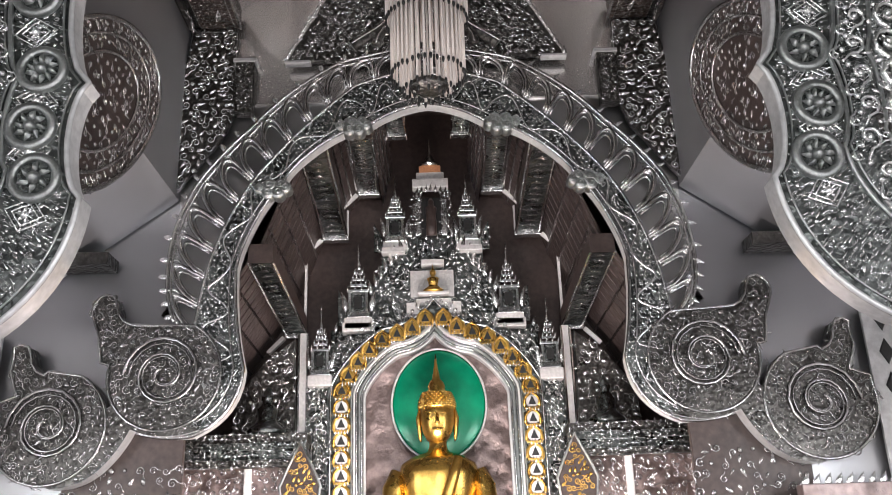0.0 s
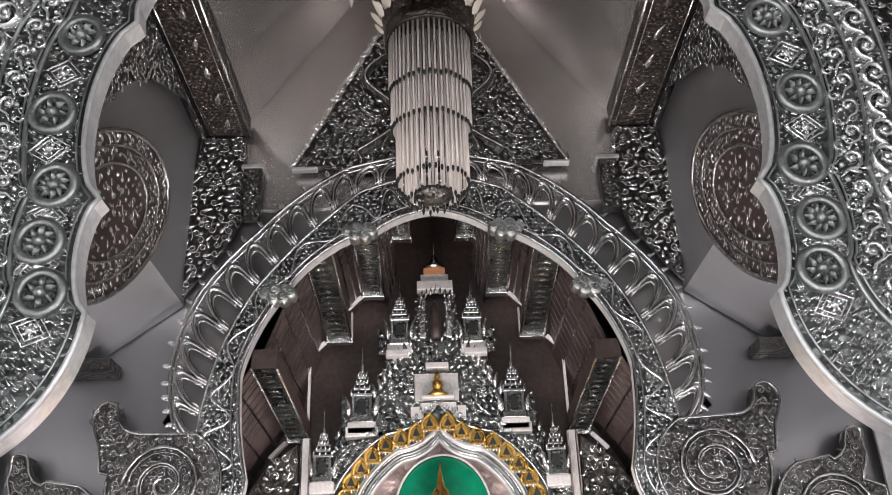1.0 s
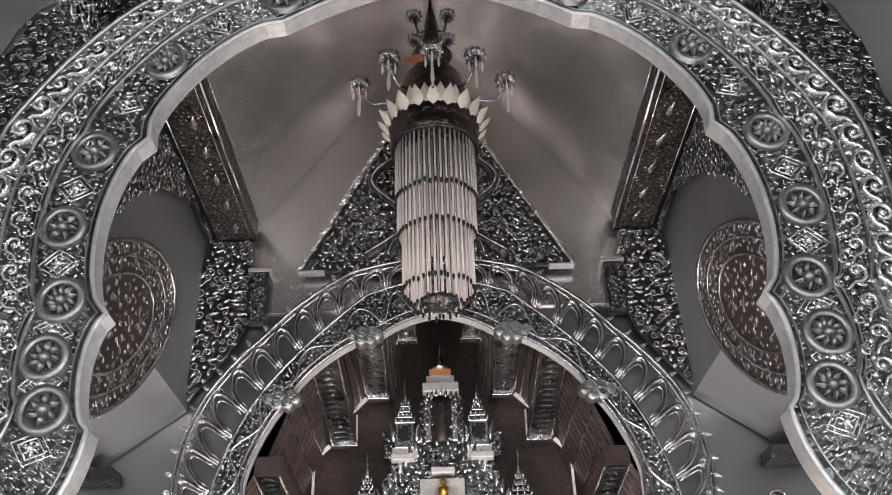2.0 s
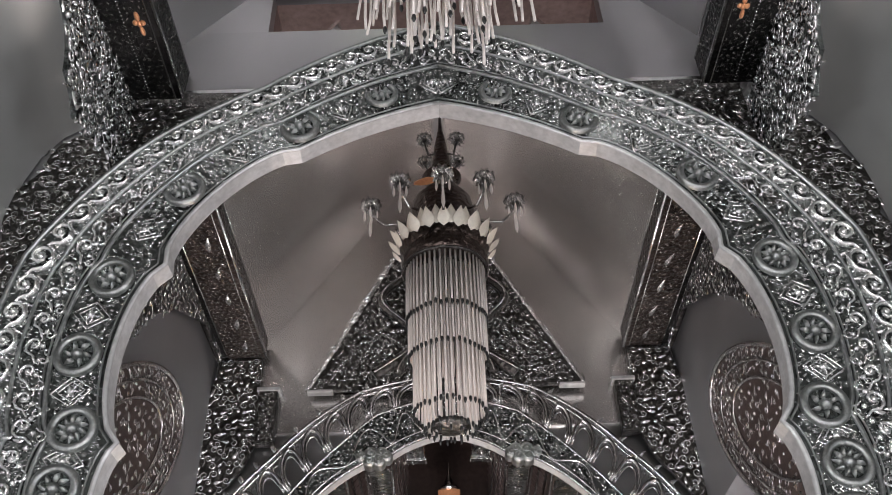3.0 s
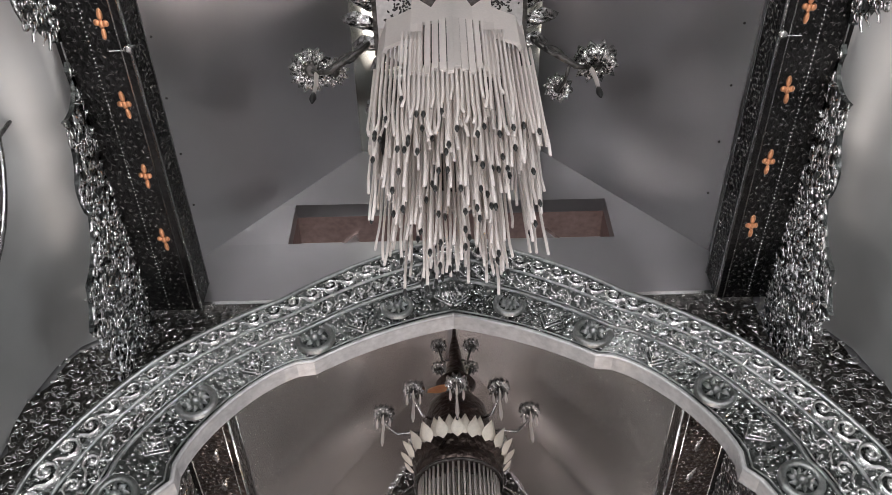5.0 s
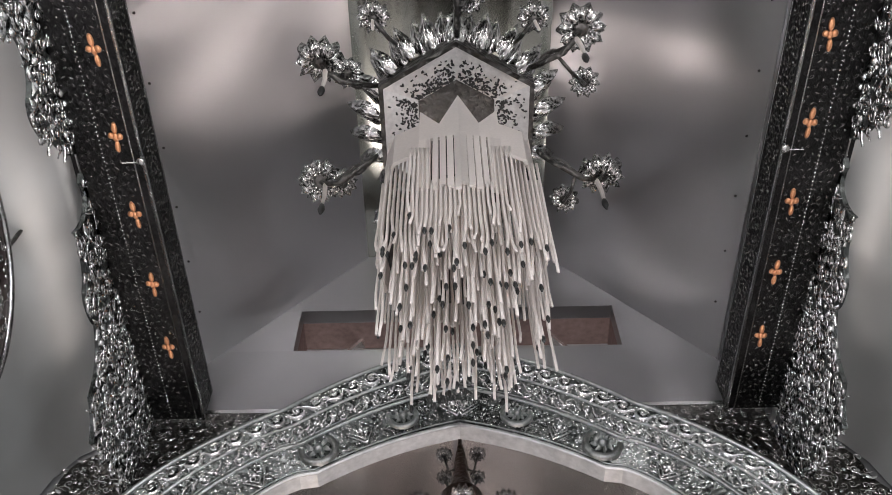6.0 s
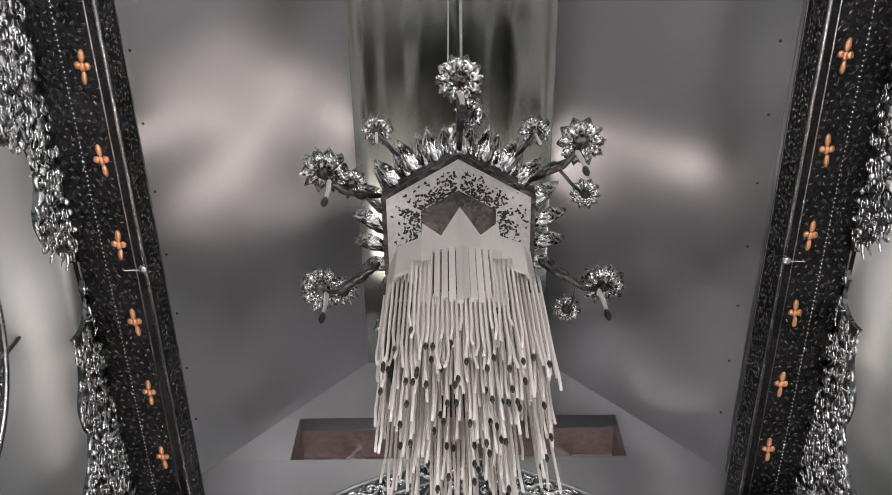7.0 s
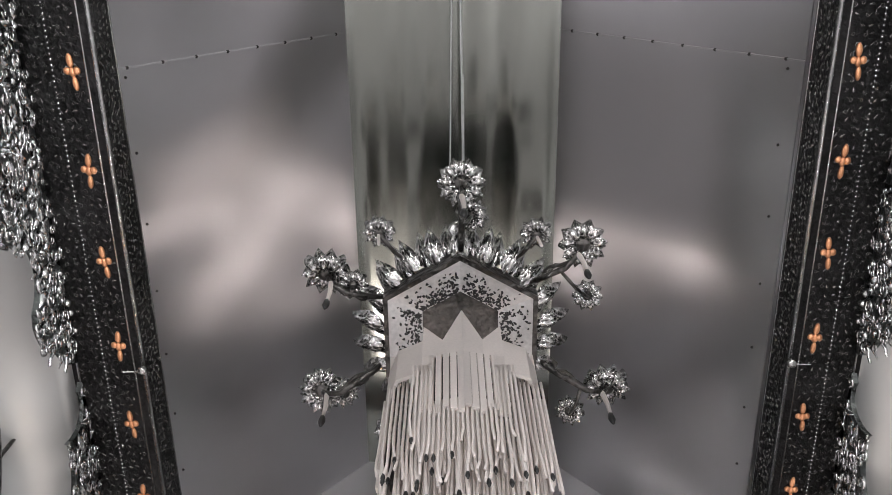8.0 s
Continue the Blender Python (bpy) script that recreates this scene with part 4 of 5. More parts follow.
# ---- sanctuary ----
LATTICE = material("dark_ribbed_panel", (0.10, 0.075, 0.07), 0.42, 0.6, 30, 0.6, 0.4, coarse=4, vor=True, bump_scale=20)
for side in (-1, 1):
    # stepped roof beams running back over the altar
    for fx, fz, bx, bz, w, ye in ((1.38, 3.94, 1.33, 3.73, 0.20, 8.2), (0.98, 4.94, 0.965, 4.72, 0.24, 8.2), (0.58, 5.02, 0.63, 5.20, 0.20, 8.2), (0.31, 5.34, 0.31, 5.55, 0.17, 7.6)):
        sb = empty("sanctuary_beam", "brown silver-faced beam with a pale ledge at its end", "beam", "sanctuary beams")
        y0 = 6.62
        V = []
        for x, y, z in ((fx, y0, fz), (bx, ye, bz)):
            V += [(side * (x - w / 2), y, z), (side * (x + w / 2), y, z), (side * (x + w / 2), y, z + 0.16), (side * (x - w / 2), y, z + 0.16)]
        mesh_ob("beam_body", V, [(0, 1, 5, 4), (1, 2, 6, 5), (2, 3, 7, 6), (3, 0, 4, 7), (3, 2, 1, 0), (4, 5, 6, 7)], BROWN, sb)
        for k in range(16):
            f = (k + 0.5) / 16
            x, y, z = fx + (bx - fx) * f, y0 + (ye - y0) * f, fz + (bz - fz) * f
            share("inlay", DIAMOND, Matrix.Translation((side * x, y, z - 0.006)) @ Matrix.Rotation(math.pi, 4, "X") @ Matrix.Diagonal((w * 0.26, 0.04, 0.012, 1)), sb)
        V2 = [(side * (fx - w * 0.42), y0, fz - 0.004), (side * (fx + w * 0.42), y0, fz - 0.004), (side * (bx + w * 0.42), ye, bz - 0.004), (side * (bx - w * 0.42), ye, bz - 0.004)]
        mesh_ob("silver_inlay", V2, [(0, 1, 2, 3)], SILVER, sb, "embossed silver strip")
        for dx in (-w / 2, w / 2):
            mesh_ob("edge_strip", *tube_data([(side * (fx + dx), y0, fz), (side * (bx + dx), ye, bz)], 0.012, 5), DARKRAISED, sb)
        part("end_ledge", box_bm(side * (bx - w / 2 - 0.015), side * (bx + w / 2 + 0.015), ye - 0.03, ye + 0.06, bz - 0.035, bz + 0.01, 0.006), RAISED, sb, "pale silver ledge")
        mesh_ob("ledge_brace", *tube_data([(side * (bx + w / 2 + 0.02), ye, bz - 0.02), (side * (bx + w / 2 + 0.17), ye, bz - 0.17)], 0.028, 4), WHITE, sb)
    # ribbed panels between the beams, one beside the other up the slope
    for (x0, z0, x1, z1) in ((1.9, 3.3, 1.48, 3.95), (1.40, 4.05, 1.10, 4.85), (0.90, 5.05, 0.70, 5.35), (0.5, 5.2, 0.40, 5.6)):
        pan = empty("sanctuary_lattice", "dark ribbed panel between the sanctuary beams", "panel", "sanctuary panels")
        pts = [(side * x0, 6.62, z0), (side * x0, 8.44, z0 - 0.05), (side * x1, 8.44, z1 - 0.05), (side * x1, 6.62, z1)]
        mesh_ob("panel", pts, [(0, 1, 2, 3)], LATTICE, pan)
        for k in range(12):
            y = 6.7 + k * 0.14
            mesh_ob("rib", *tube_data([(side * x0, y, z0 - 0.01), (side * x1, y, z1 - 0.01)], 0.016, 4), LATTICE, pan)
        for k in range(1, 4):
            f = k / 4
            x, z = x0 + (x1 - x0) * f, z0 + (z1 - z0) * f
            mesh_ob("rib", *tube_data([(side * x, 6.64, z - 0.015), (side * x, 8.4, z - 0.06)], 0.012, 4), DARKRAISED, pan)
    pts = [(side * 2.1, 6.62, 3.5), (side * 2.1, 8.44, 3.5), (side * 1.0, 8.44, 5.3), (side * 1.0, 6.62, 5.3)]
    sheet("ceiling_sanctuary_" + ("west" if side < 0 else "east"), pts if side < 0 else pts[::-1], 0.05, LATTICE, "dark sloping lining of the sanctuary roof", "ceiling")
    # white post with its finial trim
    post = empty("sanctuary_post", "slender pale silver post at the altar's side", "post", "sanctuary posts")
    part("shaft", box_bm(side * 1.21, side * 1.28, 8.08, 8.15, 2.2, 3.72, 0.01), WHITE, post)
    part("trim_strip", box_bm(side * 1.235, side * 1.26, 8.16, 8.2, 3.74, 4.55, 0.004), WHITE, post)
    part("trim_strip", box_bm(side * 0.83, side * 0.85, 8.16, 8.2, 4.74, 5.0, 0.004), WHITE, post)
    for x in (1.205, 1.285):
        mesh_ob("bead_line", *tube_data([(side * x, 8.07, 2.2), (side * x, 8.07, 3.7)], 0.012, 5), RAISED, post)


# ---- altar ----
def pierced(name, label, x, y, z, h, w):
    """A little tiered spire shrine on a white plinth."""
    ob = empty(name, label, "shrine", "altar shrines", at=(x, y, z))
    part("plinth", box_bm(-w * 0.55, w * 0.55, -0.07, 0.07, 0, h * 0.13, 0.008), WHITE, ob, "white plinth")
    part("base", box_bm(-w * 0.46, w * 0.46, -0.06, 0.06, h * 0.13, h * 0.2, 0.008), RAISED, ob)
    part("body", box_bm(-w * 0.30, w * 0.30, -0.05, 0.05, h * 0.2, h * 0.42, 0.01), SILVER, ob)
    for sx in (-1, 1):
        part("side_column", box_bm(sx * w * 0.34 - 0.012, sx * w * 0.34 + 0.012, -0.06, -0.035, h * 0.2, h * 0.42), RAISED, ob)
        share("flame", LEAF, Matrix.Translation((sx * w * 0.5, -0.03, h * 0.32)) @ Matrix.Rotation(math.pi / 2, 4, "X") @ Matrix.Diagonal((sx * w * 0.35, h * 0.12, 0.05, 1)), ob)
    # black plate on the solid body, painted as a shaded window
    part("window_opening", box_bm(-w * 0.16, w * 0.16, -0.054, -0.048, h * 0.24, h * 0.37), DROP_SHADE, ob)
    z0, ww = h * 0.42, w * 0.46
    for k in range(4):
        part("tier", box_bm(-ww, ww, -ww * 0.6, ww * 0.6, z0, z0 + h * 0.035, 0.006), RAISED, ob)
        for sx in (-1, -0.33, 0.33, 1):
            share("flame", LEAF, Matrix.Translation((sx * ww * 0.9, -ww * 0.6, z0 + h * 0.055)) @ Matrix.Rotation(math.pi / 2, 4, "X") @ Matrix.Diagonal((0.025, h * 0.035, 0.03, 1)), ob)
        z0 += h * 0.07
        ww *= 0.72
    mesh_ob("spire", *lathe_data([(ww * 0.9, z0), (ww * 0.6, z0 + h * 0.03), (ww * 0.75, z0 + h * 0.05), (ww * 0.25, z0 + h * 0.11), (0.012, z0 + h * 0.16), (0.004, h)], 10), RAISED, ob, smooth=True)
    return ob


for side in (-1, 1):
    pierced("spire_shrine", "small silver spire shrine high on the altar", side * 0.36, 8.12, 4.50, 0.86, 0.22)
    pierced("spire_shrine", "small silver spire shrine on the altar's middle step", side * 0.72, 8.05, 3.72, 0.86, 0.24)
    pierced("spire_shrine", "small silver spire shrine on the altar's lower step", side * 1.07, 8.0, 3.18, 0.78, 0.2)
    # flame fins beside the shrines
    for x, z, h in ((0.57, 4.52, 0.3), (0.92, 3.78, 0.36)):
        fin = empty("altar_fin", "pointed silver fin of flames on the altar", "ornament", "altar fins")
        poly = [(side * (x - 0.16), z), (side * x, z), (side * x, z + h), (side * (x - 0.07), z + h * 0.55)]
        if side < 0:
            poly = poly[::-1]
        part("fin_plate", plate_bm(poly, 0.03, front(8.12), 0.004), SILVER, fin)
        ornament("foliage", poly, front(8.09), 0.03, RAISED, fin, 1.1, 81)

# stepped silver altar with its steps and back
altar = empty("altar", "stepped silver altar covered with embossed flames", "altar")
for k, (w, z0, z1, y0) in enumerate(((2.05, 0.0, 1.9, 7.55), (1.30, 1.9, 3.2, 8.17), (1.0, 3.2, 3.76, 8.17), (0.62, 3.76, 4.05, 8.1), (0.50, 4.05, 4.55, 8.14), (0.22, 4.55, 4.66, 8.12))):
    part("step", box_bm(-w, w, y0, 8.42, z0, z1, 0.012), SILVER if k else PINK, altar)
    if k:
        ornament("foliage", [(-w, z0), (w, z0), (w, z1), (-w, z1)], front(y0), 0.05, RAISED, altar, 1.2, 90 + k, (0.2, 0.2, 0.5, 0.1), height=1.6)
        n = int(w * 2 / 0.09)
        for j in range(n):
            share("flame", LEAF, Matrix.Translation((-w + (j + 0.5) * 2 * w / n, y0 - 0.01, z1 + 0.03)) @ Matrix.Rotation(math.pi / 2, 4, "X") @ Matrix.Diagonal((0.05, 0.055, 0.04, 1)), altar)
for x, z, w, h in ((-0.72, 3.74, 0.3, 0.09), (0.72, 3.74, 0.3, 0.09), (-0.38, 4.5, 0.22, 0.06), (0.38, 4.5, 0.22, 0.06), (0, 4.36, 0.22, 0.06), (0, 3.96, 0.34, 0.07), (-0.2, 3.9, 0.12, 0.12), (0.2, 3.9, 0.12, 0.12)):
    part("white_block", box_bm(x - w / 2, x + w / 2, 7.98, 8.1, z - h / 2, z + h / 2, 0.008), WHITE, altar, "whitened silver block")

for side in (-1, 1):
    fl = empty("altar_flames", "bright silver flame relief stepping up the altar", "ornament", "altar flames")
    poly = [(0.16, 3.77), (0.60, 3.77), (0.60, 4.1), (0.5, 4.36), (0.44, 4.42), (0.3, 4.5), (0.22, 4.72), (0.14, 4.72)]
    o2 = [(side * u, v) for u, v in poly]
    part("plate", plate_bm(o2 if side > 0 else o2[::-1], 0.02, front(8.08), 0.004), SILVER, fl)
    ornament("foliage", poly, front(8.06), 0.05, RAISED, fl, 1.3, 87, (0.25, 0.25, 0.45, 0.05), height=1.8, mirror=side < 0)
    for k in range(9):
        share("flame", LEAF, Matrix.Translation((side * (0.6 - 0.05 * k), 8.05, 4.15 + 0.07 * k)) @ Matrix.Rotation(math.pi / 2, 4, "X") @ Matrix.Diagonal((0.06 * side, 0.08, 0.05, 1)), fl)

# throne with a small seated gilt figure
throne = empty("small_throne", "white-backed small throne in the altar's middle", "throne", at=(0, 8.02, 4.02))
part("back", box_bm(-0.22, 0.20, 0.0, 0.05, 0.0, 0.27, 0.01), WHITE, throne)
part("seat", box_bm(-0.15, 0.15, -0.1, 0.0, 0.0, 0.03, 0.008), WHITE, throne)
d = merge(moved(lathe_data([(0.09, 0), (0.10, 0.02), (0.06, 0.045), (0.05, 0.06)], 16), Matrix.Diagonal((1, 0.6, 1, 1))),
          moved(lathe_data([(0.035, 0.04), (0.05, 0.10), (0.058, 0.135), (0.03, 0.15), (0.016, 0.16), (0.03, 0.18), (0.03, 0.205), (0.015, 0.225), (0.006, 0.24), (0.002, 0.275)], 14), Matrix.Diagonal((1, 0.7, 1, 1))))
fig = mesh_ob("seated_figure", *d, GOLD, smooth=True)
fig.location = (0, 7.965, 4.052)
tagged(fig, "small gilt seated figure on the throne", "statue")
niche = empty("upper_niche", "silver niche with a crown at the altar's top", "niche", at=(0, 8.1, 4.66))
for sx in (-1, 1):
    part("jamb", box_bm(sx * 0.13 - 0.03, sx * 0.13 + 0.03, -0.06, 0.02, 0, 0.42, 0.008), RAISED, niche)
    ornament("foliage", [(sx * 0.15 - 0.07, 0.0), (sx * 0.15 + 0.07, 0.0), (sx * 0.15 + 0.05, 0.5), (sx * 0.15 - 0.05, 0.5)], front(-0.07), 0.03, RAISED, niche, 1.1, 97 + sx)
# near-black back puts the niche's inner shade into its colour
part("back", box_bm(-0.1, 0.1, 0.0, 0.02, 0, 0.42), DROP_SHADE, niche)
part("cornice", box_bm(-0.18, 0.18, -0.09, 0.03, 0.50, 0.60, 0.012), WHITE, niche)
part("crown_base", box_bm(-0.14, 0.14, -0.06, 0.03, 0.60, 0.68, 0.01), WHITE, niche)
part("crown", box_bm(-0.11, 0.11, -0.05, 0.03, 0.68, 0.76, 0.012), COPPER, niche, "copper-red crown tier")
mesh_ob("finial", *lathe_data([(0.09, 0.76), (0.1, 0.79), (0.04, 0.82), (0.05, 0.85), (0.012, 0.92), (0.003, 1.06)], 10), RAISED, niche, smooth=True)
for k in range(7):
    share("flame", LEAF, Matrix.Translation((-0.14 + k * 0.047, -0.08, 0.46 + 0.06 * (1 - abs(k - 3) / 3))) @ Matrix.Rotation(math.pi / 2, 4, "X") @ Matrix.Diagonal((0.04, 0.06, 0.04, 1)), niche)
d = merge(lathe_data([(0.05, 0.0), (0.055, 0.1), (0.05, 0.2), (0.06, 0.29), (0.03, 0.315), (0.03, 0.36), (0.012, 0.39)], 12))
st = mesh_ob("standing_figure", *moved(d, Matrix.Diagonal((1, 0.6, 1, 1))), BROWN, smooth=True)
st.location = (0, 8.05, 4.662)
tagged(st, "dark standing figure in the upper niche", "statue")

# ---- the great niche and its statue ----
nic = empty("statue_niche", "ogee niche framed by silver mouldings and gilt medallions", "niche")


def ogee(w, spring, top, n=14, foot=1.2):
    """Right half of an ogee arch, from the apex down to the foot."""
    h = top - spring
    rows = [(0, top, -0.10), (w * 0.42, spring + h * 0.70, 0.12), (w, spring, 0.0), (w, foot, 0)]
    return chain(rows, n)


for k, (w, sp, top, r, mat) in enumerate(((0.66, 3.05, 3.64, 0.014, RIM), (0.685, 3.055, 3.67, 0.008, RAISED), (0.708, 3.06, 3.70, 0.012, DULL), (0.732, 3.07, 3.73, 0.008, RAISED), (0.756, 3.075, 3.755, 0.012, RIM), (0.78, 3.08, 3.78, 0.008, DULL), (0.97, 3.10, 3.98, 0.012, RAISED))):
    half = ogee(w, sp, top)
    mesh_ob("moulding", *tube_data([(u, 7.95, v) for u, v in [(-a, b) for a, b in half[::-1]] + half[1:]], r, 6), mat, nic, smooth=True)
ia, oa = ogee(0.66, 3.05, 3.64), ogee(1.0, 3.10, 4.0)
for side in (-1, 1):
    loft("frame", [[Vector((side * (a[0] + (b[0] - a[0]) * f), 7.97, a[1] + (b[1] - a[1]) * f)) for f in (0, 0.5, 1)] for a, b in zip(ia, oa)], SILVER, nic)
    loft("reveal", [[Vector((side * a[0], 7.97 + d, a[1])) for d in (0, 0.2)] for a in ia], RIM, nic)
    mid = ogee(0.868, 3.09, 3.885)
    dist = np.cumsum([0] + [math.dist(mid[i], mid[i - 1]) for i in range(1, len(mid))])
    d = 0.13
    while d < dist[-1]:
        u, v = float(np.interp(d, dist, [p[0] for p in mid])), float(np.interp(d, dist, [p[1] for p in mid]))
        med = [(0.066, -0.05), (0.07, -0.01), (0.062, 0.03), (0.04, 0.055), (0.018, 0.07), (0.0, 0.09), (-0.018, 0.07), (-0.04, 0.055), (-0.062, 0.03), (-0.07, -0.01), (-0.066, -0.05)]
        m = Matrix.Translation((side * u, 7.945, v))
        o = mesh_ob("medallion", *moved(tube_data([(a, 0, b) for a, b in med], 0.016, 5), m), GOLD, nic, "gilt arched medallion", smooth=True)
        mesh_ob("pale_ground", *moved(lathe_data([(0.06, 0.0), (0.055, 0.008)], 12), m @ Matrix.Rotation(math.pi / 2, 4, "X")), WHITE if v < 3.0 else GOLD, o)
        mesh_ob("dark_figure", [m @ Vector(p) for p in ((-0.036, -0.022, -0.03), (0.036, -0.022, -0.03), (0, -0.022, 0.05), (-0.036, 0, -0.03), (0.036, 0, -0.03), (0, 0, 0.05))], [(0, 1, 2), (5, 4, 3), (0, 3, 4, 1), (1, 4, 5, 2), (2, 5, 3, 0)], DROP_SHADE, o)
        part("gilt_base", box_bm(side * u - 0.07, side * u + 0.07, 7.925, 7.95, v - 0.072, v - 0.05, 0.004), GOLD, o)
        for q in range(5):
            share("gilt_petal", LEAF, m @ Matrix.Translation((-0.056 + q * 0.028, -0.012, -0.062)) @ Matrix.Rotation(math.pi / 2, 4, "X") @ Matrix.Diagonal((0.02, 0.03, 0.03, 1)), o)
        d += 0.152
    # curling silver fringe outside the frame
    fr = ogee(1.0, 3.10, 4.0)
    fo = ogee(1.16, 3.14, 4.10)
    ornament("foliage", fr + fo[::-1], front(7.97), 0.05, RAISED, nic, 1.3, 101, mirror=side < 0)
    # gilt drop beside the frame
    dr = empty("gilt_drop", "gilt and silver drop-shaped ornament", "ornament", "gilt drops", at=(side * 1.16, 7.5, 2.26))
    shape = [(0.0, 0.36), (0.10, 0.16), (0.17, 0.0), (0.15, -0.16), (0.0, -0.24), (-0.15, -0.16), (-0.17, 0.0), (-0.10, 0.16)]
    part("plate", plate_bm(shape[::-1], 0.03, front(0.03), 0.006), BROWN, dr)
    mesh_ob("rim", *tube_data([(u, -0.01, v) for u, v in shape], 0.012, 6, True), DULL, dr, smooth=True)
    ornament("foliage", [(u * 0.8, v * 0.8) for u, v in shape], front(0.0), 0.045, GOLD, dr, 1.35, 103)
half = ogee(0.68, 3.05, 3.66)
back = [(-a, b) for a, b in half[:0:-1]] + half
part("niche_back", plate_bm(back[::-1], 0.02, front(8.12), 0.0), PINK, nic, "rosy embossed metal")
halo = mesh_ob("halo", *moved(lathe_data([(0.02, 0.022), (0.3, 0.02), (0.43, 0.012), (0.46, 0.0)], 48), Matrix.Translation((0.02, 8.06, 3.0)) @ Matrix.Rotation(math.pi / 2, 4, "X") @ Matrix.Diagonal((0.95, 1.12, 1, 1))), GREEN, smooth=True)
tagged(halo, "glossy emerald green oval halo behind the statue", "halo")
mesh_ob("halo_rim", *tube_data([(0.02 + 0.437 * math.cos(w), 8.05, 3.0 + 0.515 * math.sin(w)) for w in (2 * math.pi * k / 60 for k in range(60))], 0.012, 5, True), RIM, halo, smooth=True)
SQ = Matrix.Diagonal((0.80, 0.58, 1, 1))
body = [moved(lathe_data([(0.62, 1.40), (0.66, 1.5), (0.5, 1.66), (0.36, 1.75)], 28), SQ),
        moved(lathe_data([(0.30, 1.7), (0.32, 1.9), (0.40, 2.2), (0.44, 2.34), (0.40, 2.43), (0.28, 2.49), (0.12, 2.53), (0.095, 2.58), (0.095, 2.66)], 32), SQ),
        moved(lathe_data([(0.05, 2.60), (0.10, 2.64), (0.13, 2.70), (0.147, 2.78), (0.15, 2.86), (0.145, 2.92)], 28), Matrix.Diagonal((1, 1.05, 1, 1))),
        moved(lathe_data([(0.152, 2.89), (0.158, 2.94), (0.145, 3.0), (0.105, 3.05), (0.075, 3.07), (0.08, 3.10), (0.065, 3.14), (0.035, 3.17), (0.032, 3.2), (0.022, 3.25), (0.01, 3.33), (0.003, 3.4)], 24), Matrix.Identity(4))]
for k in range(7):
    zz = 2.915 + k * 0.02
    rr = 0.158 - 0.002 * k * k * 0.5
    for q in range(22):
        w = 2 * math.pi * (q + 0.5 * (k % 2)) / 22
        body.append(moved(dot_data(5), Matrix.Translation((rr * math.cos(w), rr * math.sin(w), zz)) @ Matrix.Scale(0.02, 4)))
for sx in (-1, 1):
    body.append(tube_data([(sx * 0.33, 0.0, 2.35), (sx * 0.395, -0.02, 2.22), (sx * 0.415, -0.05, 2.0), (sx * 0.40, -0.16, 1.78), (sx * 0.30, -0.34, 1.68)], [0.09, 0.095, 0.085, 0.075, 0.06], 12))
    body.append(tube_data([(sx * 0.15, 0.0, 2.92), (sx * 0.17, 0.0, 2.82), (sx * 0.155, 0.0, 2.66), (sx * 0.15, 0, 2.62)], [0.012, 0.022, 0.016, 0.006], 6))
    body.append(tube_data([(sx * 0.02, -0.147, 2.84), (sx * 0.06, -0.147, 2.856), (sx * 0.105, -0.118, 2.84)], 0.007, 5))
body.append(tube_data([(0, -0.148, 2.85), (0, -0.172, 2.78), (0, -0.178, 2.755)], [0.012, 0.018, 0.024], 6))
body.append(tube_data([(-0.045, -0.138, 2.715), (0, -0.152, 2.712), (0.045, -0.138, 2.715)], [0.006, 0.013, 0.006], 6))
body.append(tube_data([(0.17, -0.27, 2.46), (0.12, -0.28, 2.3), (0.02, -0.25, 2.0), (-0.05, -0.22, 1.75)], [0.04, 0.05, 0.06, 0.06], 6))
bud = mesh_ob("gilt_statue", *merge(*body), GOLD, smooth=True)
bud.location = (0.0, 7.74, 0.0)
tagged(bud, "large gilded seated statue before the green halo", "statue")
ped2 = empty("lotus_plinth", "silver lotus base under the gilded statue", "pedestal", at=(0, 7.74, 0))
part("base", box_bm(-0.7, 0.7, -0.42, 0.35, 0.0, 1.41, 0.03), SILVER, ped2)

